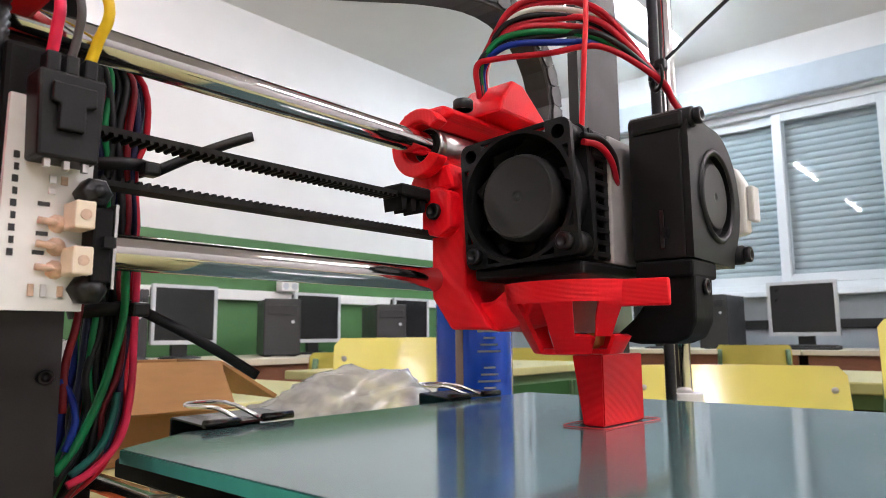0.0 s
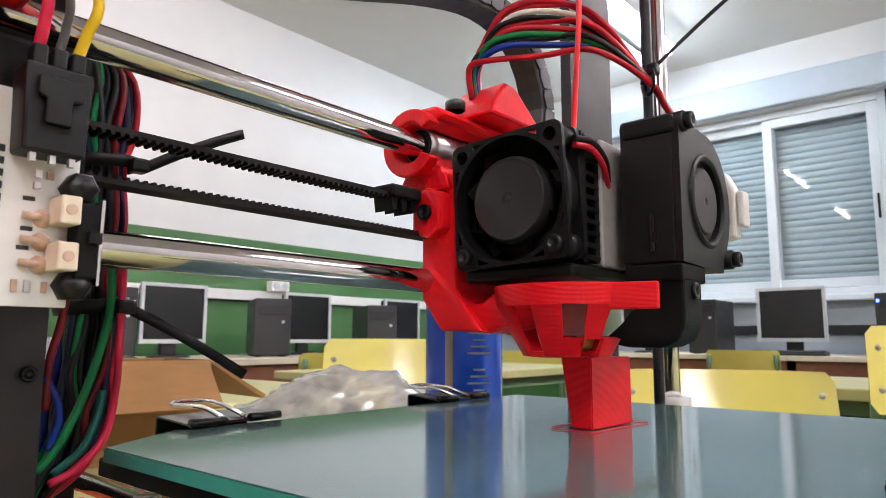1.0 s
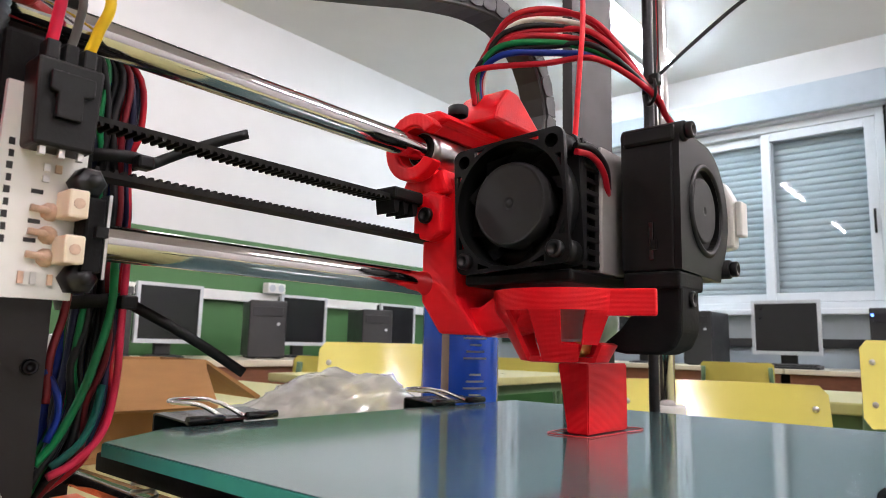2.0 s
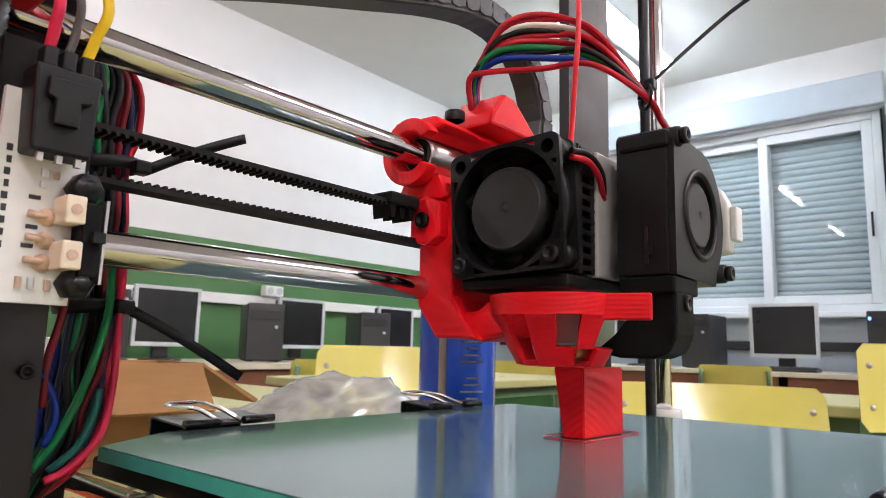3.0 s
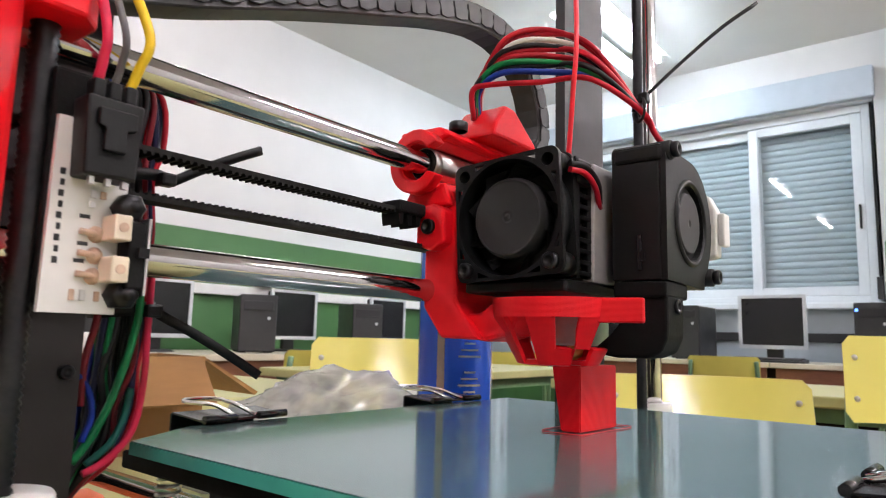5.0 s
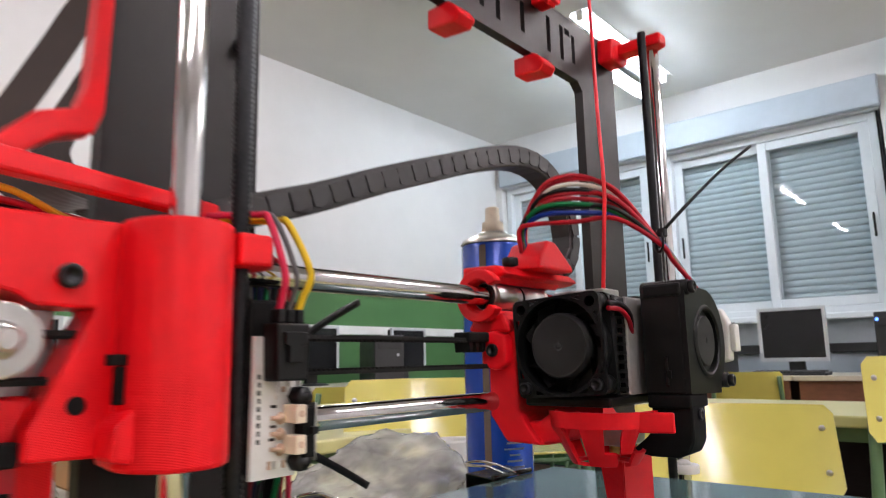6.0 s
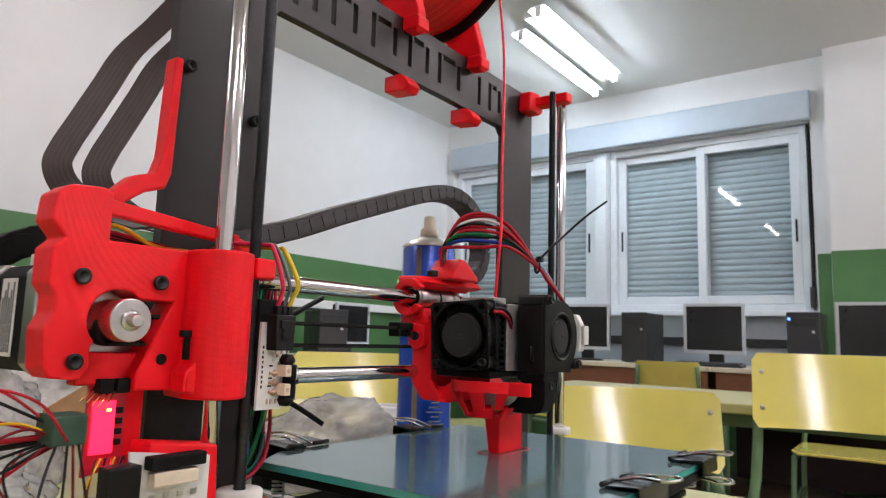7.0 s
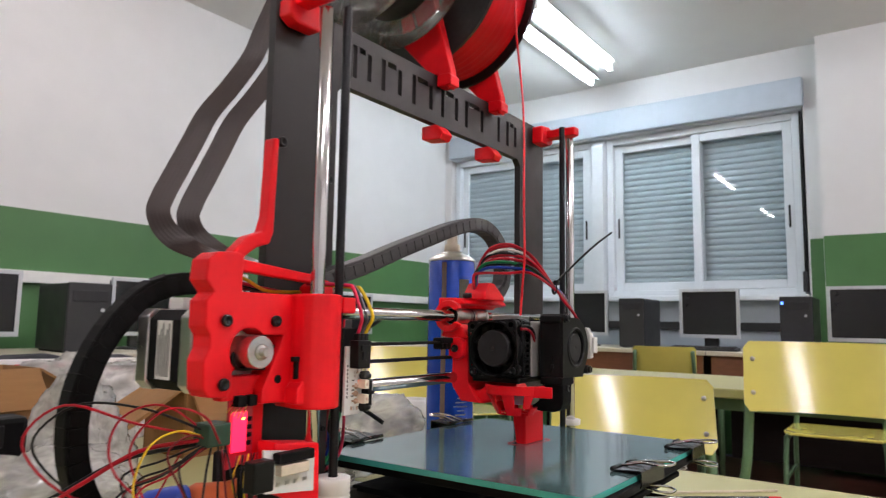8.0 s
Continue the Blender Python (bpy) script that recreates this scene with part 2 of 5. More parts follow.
def lathe(bm, base, axis, profile, seg=32):
    """Solid of revolution: profile of (radius, height along axis)."""
    base = Vector(base)
    s, u, d = axes_for(axis)
    loops = []
    for r, h in profile:
        if r < 1e-6:
            loops.append([bm.verts.new(base + d * h)])
        else:
            loops.append([bm.verts.new(base + d * h + (s * math.cos(2 * math.pi * i / seg) + u * math.sin(2 * math.pi * i / seg)) * r) for i in range(seg)])
    for a, b in zip(loops, loops[1:]):
        for i in range(seg):
            j = (i + 1) % seg
            if len(a) == 1 and len(b) == 1:
                continue
            if len(a) == 1:
                f = bm.faces.new((a[0], b[i], b[j]))
            elif len(b) == 1:
                f = bm.faces.new((a[i], b[0], a[j]))
            else:
                f = bm.faces.new((a[i], b[i], b[j], a[j]))
            f.smooth = True
    return bm


def spline(pts, n=6):
    """Catmull-Rom through the points."""
    p = [Vector(q) for q in pts]
    p = [2 * p[0] - p[1]] + p + [2 * p[-1] - p[-2]]
    out = []
    for i in range(1, len(p) - 2):
        for k in range(n):
            t = k / n
            out.append(0.5 * (2 * p[i] + (p[i + 1] - p[i - 1]) * t + (2 * p[i - 1] - 5 * p[i] + 4 * p[i + 1] - p[i + 2]) * t * t + (3 * p[i] - p[i - 1] - 3 * p[i + 1] + p[i + 2]) * t ** 3))
    out.append(p[-2])
    return out


def sweep(bm, pts, section, side=None, n=6, smooth=True, taper=None):
    """Carries a closed 2D section along a smooth curve. side: a fixed direction for the section's first axis."""
    p = spline(pts, n) if n else [Vector(q) for q in pts]
    rings, s = [], None
    for i, q in enumerate(p):
        d = (p[min(i + 1, len(p) - 1)] - p[max(i - 1, 0)]).normalized()
        if side is not None:
            s = Vector(side)
            s = (s - d * s.dot(d)).normalized()
        elif s is None:
            s = axes_for(d)[0]
        else:
            s = (s - d * s.dot(d)).normalized()
        u = d.cross(s)
        k = taper(i / (len(p) - 1)) if taper else 1
        rings.append([bm.verts.new(q + (s * a + u * b) * k) for a, b in section])
    m = len(section)
    for a, b in zip(rings, rings[1:]):
        for i in range(m):
            f = bm.faces.new((a[i], a[(i + 1) % m], b[(i + 1) % m], b[i]))
            f.smooth = smooth
    bm.faces.new(rings[0][::-1])
    bm.faces.new(rings[-1])
    return bm


def ring(r, n=8):
    return [(r * math.cos(2 * math.pi * i / n), r * math.sin(2 * math.pi * i / n)) for i in range(n)]


def rect(a, b):
    return [(-a / 2, -b / 2), (a / 2, -b / 2), (a / 2, b / 2), (-a / 2, b / 2)]


def prism(bm, pts, axis, a0, a1, bevel=0.0, seg=2):
    """Extrudes a polygon of 2D points along an axis ('x': points are y,z; 'y': x,z; 'z': x,y)."""
    def at(p, a):
        return {"x": (a, p[0], p[1]), "y": (p[0], a, p[1]), "z": (p[0], p[1], a)}[axis]
    lo = [bm.verts.new(at(p, a0)) for p in pts]
    hi = [bm.verts.new(at(p, a1)) for p in pts]
    fs = [bm.faces.new(lo), bm.faces.new(hi)]
    for i in range(len(pts)):
        fs.append(bm.faces.new((lo[i], lo[(i + 1) % len(pts)], hi[(i + 1) % len(pts)], hi[i])))
    bmesh.ops.recalc_face_normals(bm, faces=fs)
    if bevel:
        bmesh.ops.bevel(bm, geom=list({e for f in fs for e in f.edges}), offset=bevel, segments=seg, profile=0.5, affect="EDGES")
    return bm


def arc(cx, cy, r, a0, a1, n=8):
    return [(cx + r * math.cos(radians(a0 + (a1 - a0) * i / n)), cy + r * math.sin(radians(a0 + (a1 - a0) * i / n))) for i in range(n + 1)]


def holed(bm, outer, holes, axis, a0, a1):
    """A plate with openings that go through it."""
    def at(p, a):
        return {"x": (a, p[0], p[1]), "y": (p[0], a, p[1]), "z": (p[0], p[1], a)}[axis]
    edges = []
    for lp in [outer] + holes:
        vs = [bm.verts.new(at(p, a0)) for p in lp]
        edges += [bm.edges.new((vs[i], vs[(i + 1) % len(vs)])) for i in range(len(vs))]
    res = bmesh.ops.triangle_fill(bm, use_beauty=True, use_dissolve=False, edges=edges)
    fs = [g for g in res["geom"] if isinstance(g, bmesh.types.BMFace)]
    ext = bmesh.ops.extrude_face_region(bm, geom=fs)
    vs = [g for g in ext["geom"] if isinstance(g, bmesh.types.BMVert)]
    d = {"x": Vector((1, 0, 0)), "y": Vector((0, 1, 0)), "z": Vector((0, 0, 1))}[axis]
    bmesh.ops.translate(bm, verts=vs, vec=d * (a1 - a0))
    bmesh.ops.recalc_face_normals(bm, faces=bm.faces[:])
    return bm


WORLD = {}


def part(name, bm, material, parent=None, label="", origin=None):
    """Links a bmesh as one mesh object under a thing or a part."""
    bmesh.ops.recalc_face_normals(bm, faces=bm.faces[:])
    me = bpy.data.meshes.new(name)
    if origin is not None:
        bmesh.ops.translate(bm, verts=bm.verts[:], vec=-Vector(origin))
    bm.to_mesh(me)
    bm.free()
    me.materials.append(material)
    ob = new(name, me)
    WORLD[ob] = Matrix.Translation(origin) if origin is not None else Matrix.Identity(4)
    ob.matrix_basis = WORLD[ob]
    if parent is not None:
        ob.parent = parent
        ob.matrix_parent_inverse = WORLD[parent].inverted()
    return tagged(ob, label) if label else ob


def thing(name, at, label, category, group="", kind=""):
    e = new(name)
    e.empty_display_size = 0.02
    e.matrix_basis = WORLD[e] = Matrix.Translation(at)
    return tagged(e, label, category, group, kind)


def B():
    return bmesh.new()


def wire(name, pts, r, material, parent, label="", n=6, sides=8):
    return part(name, sweep(B(), pts, ring(r, sides), n=n), material, parent, label)


def screw(name, at, axis, r, h, parent, material=None, label=""):
    """Socket-head cap screw with a hexagonal recess."""
    bm = B()
    hexr = r * 0.52
    lathe(bm, at, axis, [(r * 0.9, 0), (r, h * 0.12), (r, h * 0.85), (r * 0.88, h), (hexr * 1.05, h), (hexr, h * 0.45), (0, h * 0.45)], 18)
    return part(name, bm, material or SCREW, parent, label)


# ======================= the room =======================
def slab(name, x0, y0, z0, x1, y1, z1, m, label, bevel=0.0):
    ob = part(name, box(B(), x0, y0, z0, x1, y1, z1, bevel), m)
    return tagged(ob, label, name.split("_")[0], kind="structure")


RX0, RY0 = -3.6, -3.6
slab("floor", RX0, RY0, -0.1, WALL_X, WALL_Y, 0.0, FLOOR, "reddish brown tiled classroom floor")
slab("ceiling", RX0 - .1, RY0 - .1, CEIL, WALL_X + .4, WALL_Y + .1, CEIL + 0.1, CEILMAT, "plain white painted classroom ceiling")
# long wall beside the printer: green below, white above, each its own painted band
slab("wall_north", RX0, WALL_Y, 0, WALL_X + .4, WALL_Y + .15, CEIL, WHITEWALL, "white painted classroom wall")
slab("wall_north_dado", RX0, WALL_Y - .004, 0, WALL_X - .002, WALL_Y, DADO, GREENWALL, "dark green painted lower band of the wall")
slab("trim_trunking", RX0, WALL_Y - .05, 1.075, WALL_X - .01, WALL_Y - .004, 1.135, TRUNK, "white cable trunking along the green wall", .004)
slab("wall_south", RX0, RY0 - .15, 0, WALL_X + .4, RY0, CEIL, WHITEWALL, "white painted classroom wall")
slab("wall_west", RX0 - .15, RY0 - .15, 0, RX0, WALL_Y + .15, CEIL, WHITEWALL, "white painted classroom wall")
# window wall with its recess
WY0, WY1, SILL, HEAD = 0.33, 3.33, 1.14, 2.66
slab("wall_east_pier", WALL_X - .13, RY0, 0, WALL_X + .3, WY0 - .105, CEIL, WHITEWALL, "white painted pier beside the window")
slab("wall_east_pier_dado", WALL_X - .134, RY0, 0, WALL_X - .13, WY0 - .107, PIER_DADO, GREENWALL, "dark green lower band of the pier")
slab("wall_east_below", WALL_X + .06, WY0, .74, WALL_X + .3, WALL_Y, SILL - .04, SHUTBOX, "pale blue grey panel below the window")
slab("wall_east_foot", WALL_X + .06, WY0, 0, WALL_X + .3, WALL_Y, .738, GREENWALL, "dark green painted wall below the desks")
slab("wall_east_jamb", WALL_X, WY0 - .105, 0, WALL_X + .3, WY0, CEIL, WHITEWALL, "white painted window jamb")
slab("wall_east_jamb_dado", WALL_X - .004, WY0 - .103, 0, WALL_X, WY0 - .012, PIER_DADO, GREENWALL, "dark green lower band of the window jamb")
slab("trim_duct", WALL_X + .035, WY0 + .01, .885, WALL_X + .058, WY1 - .01, .945, PCGREY, "dark grey cable duct on the wall below the window", .004)
slab("wall_east_above", WALL_X, WY0, HEAD, WALL_X + .3, WALL_Y, CEIL, WHITEWALL, "white painted lintel above the window")
slab("wall_east_corner", WALL_X, WY1, SILL - .04, WALL_X + .3, WALL_Y, HEAD, WHITEWALL, "white wall strip in the corner by the window")
slab("wall_east_back", WALL_X + .30, WY0, SILL - .04, WALL_X + .36, WY1, HEAD, SHUTBOX, "dark outer face behind the closed shutters")

sill = tagged(part("window_sill", box(B(), WALL_X - .05, WY0 + .002, SILL - .04, WALL_X + .29, WY1 - .002, SILL, .006), WINALU), "white window sill under the sliding windows", "sill", kind="structure")
shutter_box = thing("shutter_box", (WALL_X, 1.8, 2.4), "long blue grey roller shutter box above the windows", "shutter box", kind="structure")
part("box_body", box(B(), WALL_X - .06, WY0 - .01, 2.452, WALL_X - .002, WY1 - .004, HEAD + .004, .012), SHUTBOX, shutter_box)
part("box_soffit", box(B(), WALL_X + .002, WY0 + .004, 2.449, WALL_X + .2, WY1 - .004, HEAD - .004, .004), WINALU, shutter_box)


def window_unit(name, y0, y1):
    """Sliding window with two sashes, glass panes and a closed slatted shutter behind."""
    w = thing(name, (WALL_X + .1, (y0 + y1) / 2, SILL), "white framed sliding window with grey roller shutter closed behind", "window", kind="structure")
    x = WALL_X + .06
    z0, z1 = SILL + .003, 2.445
    bm = B()
    box(bm, x, y0, z0, x + .1, y0 + .05, z1, .004)
    box(bm, x, y1 - .05, z0, x + .1, y1, z1, .004)
    box(bm, x, y0 + .05, z1 - .05, x + .1, y1 - .05, z1, .004)
    box(bm, x, y0 + .05, z0, x + .1, y1 - .05, z0 + .045, .004)
    part("window_frame", bm, WINALU, w)
    mid = (y0 + y1) / 2
    for k, (a, b) in enumerate(((y0 + .052, mid + .035), (mid - .035, y1 - .052))):
        sx = x + .012 + k * .04
        bm = B()
        st = .062
        box(bm, sx, a, z0 + .047, sx + .03, a + st, z1 - .052, .004)
        box(bm, sx, b - st, z0 + .047, sx + .03, b, z1 - .052, .004)
        box(bm, sx, a + st, z1 - .052 - st, sx + .03, b - st, z1 - .052, .004)
        box(bm, sx, a + st, z0 + .047, sx + .03, b - st, z0 + .047 + st, .004)
        sash = part("sash", bm, WINALU, w)
        pane = part("pane", box(B(), sx + .012, a + st - .004, z0 + .05 + st, sx + .016, b - st + .004, z1 - .056 - st), PANE, sash, "clear pane mirroring the ceiling tubes")
        pane.visible_shadow = False
        hy = a + .03 if k == 0 else b - .03
        part("latch", box(B(), sx - .012, hy - .007, 1.62, sx - .001, hy + .007, 1.78, .003), BLACK, sash, "small dark latch")
    shutter = part("shutter", box(B(), x + .125, y0 + .02, z0, x + .13, y1 - .02, z1), SHUTTER, w, "closed roller shutter")
    n = 27
    first = None
    for i in range(n):
        z = z0 + .01 + i * (z1 - z0 - .02) / n
        hgt = (z1 - z0 - .02) / n
        if first is None:
            bm = B()
            prism(bm, [(x + .124, 0), (x + .112, hgt * .15), (x + .108, hgt * .5), (x + .112, hgt * .82), (x + .124, hgt * .93)], "y", y0 + .03, y1 - .03)
            first = part("slat", bm, SHUTTER, shutter, origin=(0, 0, 0))
            ob = first
        else:
            ob = new("slat", first.data)
            ob.parent = shutter
            ob.matrix_parent_inverse = WORLD[shutter].inverted()
        ob.matrix_basis = Matrix.Translation((0, 0, z))
    return w


window_unit("window_1", WY0 + .034, 1.795)
window_unit("window_2", 1.90, WY1 - .01)
tagged(part("window_post", prism(B(), [(WALL_X - .02, SILL + .002), (WALL_X - .02, 2.385), (WALL_X + .045, 2.445), (WALL_X + .2, 2.445), (WALL_X + .2, SILL + .002)], "y", 1.80, 1.897, .004), WINALU), "white post between the two sliding windows", "post", kind="structure")
strap = thing("shutter_strap", (WALL_X + .03, .355, 1.2), "thin dark roller shutter strap beside the window", "strap")
part("band", box(B(), WALL_X + .028, .348, 1.24, WALL_X + .031, .362, 2.44), BLACK, strap)
part("winder_box", box(B(), WALL_X - .0, .338, 1.16, WALL_X + .04, .372, 1.30, .004), PCGREY, strap)


def ceiling_lamp(x, rows, lit=TUBE):
    """Batten with bare fluorescent tubes; rows give each tube's y and its shift along x."""
    y = sum(r[0] for r in rows) / len(rows)
    many = "two lit fluorescent tubes" if len(rows) == 2 else "one lit fluorescent tube"
    l = thing("ceiling_lamp", (x, y, CEIL), "white batten with " + many + " on the ceiling", "ceiling lamp", "ceiling lamps")
    part("batten", box(B(), x - .60, y - .035, CEIL - .042, x + .60, y + .035, CEIL - .001, .006), TRUNK, l)
    for ty, dx in rows:
        tray = [(ty - .062, CEIL - .064), (ty - .045, CEIL - .046), (ty + .045, CEIL - .046), (ty + .062, CEIL - .064), (ty + .062, CEIL - .061), (ty + .045, CEIL - .0425), (ty - .045, CEIL - .0425), (ty - .062, CEIL - .061)]
        part("reflector", prism(B(), tray, "x", x + dx - .61, x + dx + .61), TRUNK, l, "white sheet reflector over the tube")
        part("tube", cyl(B(), (x + dx - .595, ty, CEIL - .085), (x + dx + .595, ty, CEIL - .085), .016, 16), lit, l, "lit fluorescent tube")
        for e in (-1, 1):
            part("socket", box(B(), x + dx + e * .599 - .012, ty - .018, CEIL - .106, x + dx + e * .599 + .012, ty + .018, CEIL - .047, .003), WHITEPL, l)


ceiling_lamp(3.86, ((1.76, .12), (1.52, -.10)), COOLTUBE)
for lx in (1.05, -1.85):
    ceiling_lamp(lx, ((1.76, 0),))
for lx in (3.68, 1.2, -1.35):
    ceiling_lamp(lx, ((-1.585, 0), (-1.815, 0)))


# ---- desks, computers, chairs ----
def computer_desk(x0, y0, x1, y1, edge, label):
    d = thing("computer_desk", ((x0 + x1) / 2, (y0 + y1) / 2, 0), label, "desk", "computer desks")
    part("desktop", box(B(), x0, y0, .735, x1, y1, .762, .003), DESKTOP, d)
    if edge == "x":
        part("front_panel", box(B(), x0 + .03, y0 + .02, .62, x0 + .048, y1 - .02, .733), DESKFRONT, d, "reddish brown panel")
        # added dark sheet, stands in for the shade under the desk
        part("underdesk_shade", box(B(), x1 - .2, y0 + .02, .06, x1 - .18, y1 - .02, .733), SHADEPANEL, d)
    else:
        part("front_panel", box(B(), x0 + .02, y0 + .03, .62, x1 - .02, y0 + .048, .733), DESKFRONT, d, "reddish brown panel")
        # the same added shade sheet, turned for desks along the green wall
        part("underdesk_shade", box(B(), x0 + .02, y1 - .2, .06, x1 - .02, y1 - .18, .733), SHADEPANEL, d)
    for lx in (x0 + .06, x1 - .06):
        for ly in (y0 + .06, y1 - .06):
            part("leg", cyl(B(), (lx, ly, 0), (lx, ly, .735), .018, 12), GREENSTEEL, d)
    return d


for a, b in ((-1.9, -.55), (-.54, .80), (.81, 2.15)):
    computer_desk(4.02, a, 4.72, b, "x", "cream topped computer desk with reddish brown panel by the window")
for a, b in ((-.6, .74), (.75, 2.09), (2.10, 3.44)):
    computer_desk(a, 2.35, b, 3.05, "y", "cream topped computer desk with brown panel along the green wall")


def monitor(at, rz, size=1.0, label="dark screen flat monitor with silver grey bezel"):
    m = thing("monitor", (0, 0, 0), label, "monitor", "monitors")
    w, h = .372, .318
    z0 = .075
    bm = holed(B(), [(-w / 2, z0), (w / 2, z0), (w / 2, z0 + h), (-w / 2, z0 + h)], [[(-w / 2 + .018, z0 + .022), (w / 2 - .018, z0 + .022), (w / 2 - .018, z0 + h - .018), (-w / 2 + .018, z0 + h - .018)]], "y", -.02, 0)
    part("bezel", bm, BEZEL, m)
    part("screen", box(B(), -w / 2 + .017, -.012, z0 + .021, w / 2 - .017, -.002, z0 + h - .017), SCREEN, m, "switched off dark screen")
    part("back_shell", prism(B(), [(-w / 2 + .01, z0 + .01), (w / 2 - .01, z0 + .01), (w / 2 - .01, z0 + h - .01), (-w / 2 + .01, z0 + h - .01)], "y", .001, .045, .012), PCBLACK, m)
    part("stem", box(B(), -.045, .03, .012, .045, .06, .18, .006), PCBLACK, m)
    part("foot", lathe(B(), (0, .03, 0), (0, 0, 1), [(.11, 0), (.11, .006), (.08, .014), (0, .014)], 28), PCBLACK, m)
    m.matrix_basis = pose(*at, 0, 0, rz) @ Matrix.Scale(size, 4)
    return m


def tower(at, rz, h=.33, label="black desktop computer tower with grey front"):
    m = thing("computer_tower", (0, 0, 0), label, "computer", "computer towers")
    part("case", box(B(), -.085, -.17, .008, .085, .16, h, .006), PCBLACK, m)
    part("front", box(B(), -.087, -.19, .005, .087, -.171, h + .002, .006), PCGREY, m, "grey plastic front")
    part("drive_bay", box(B(), -.07, -.194, h - .075, .07, -.1895, h - .03, .002), PCBLACK, m)
    part("power_button", cyl(B(), (.05, -.196, h - .11), (.05, -.1895, h - .11), .008, 12), BEZEL, m)
    for sx in (-.06, .06):
        part("foot", box(B(), sx - .015, -.15, 0, sx + .015, .14, .0075), MATTBLACK, m)
    m.matrix_basis = pose(*at, 0, 0, rz)
    return m


DT = .762
monitor((4.30, .845, DT), -90)
monitor((4.22, -.02, DT), -90)
monitor((4.30, 1.72, DT), -90)
tower((4.36, 1.32, DT), -90)
t2 = tower((4.30, .315, DT), -90)
part("power_light", box(B(), -.078, -.1965, .285, -.066, -.1905, .30), LEDBLUE, t2, "small blue power light")
keyboard = thing("keyboard", (4.12, .85, DT), "low black keyboard on the desk in front of a monitor", "keyboard")
part("keyboard_base", prism(B(), [(4.08, DT), (4.20, DT), (4.20, DT + .022), (4.08, DT + .012)], "y", .64, 1.05, .003), PCBLACK, keyboard)
for r in range(4):
    part("key_row", box(B(), 4.088 + r * .026, .655, DT + .013 + r * .002, 4.108 + r * .026, 1.035, DT + .022 + r * .002, .002), PCGREY, keyboard)
monitor((.80, 2.72, DT), 0, .84)
monitor((1.50, 2.74, DT), 0, .84)
tower((1.16, 2.70, DT), -6, .285)
monitor((2.30, 2.80, DT), 0, .84)
tower((1.99, 2.72, DT), -28, .275)
tower((2.72, 2.72, DT), -28, .27)
monitor((3.04, 2.80, DT), 0, .84)
charger = thing("multi_socket", (2.48, 3.3, 1.135), "white socket block sitting on the wall trunking", "socket")
part("socket_body", box(B(), 2.42, 3.30, 1.136, 2.55, 3.36, 1.20, .006), WHITEPL, charger)
for i in range(2):
    part("socket_face", cyl(B(), (2.452 + i * .065, 3.298, 1.168), (2.452 + i * .065, 3.302, 1.168), .022, 20), BEZEL, charger)


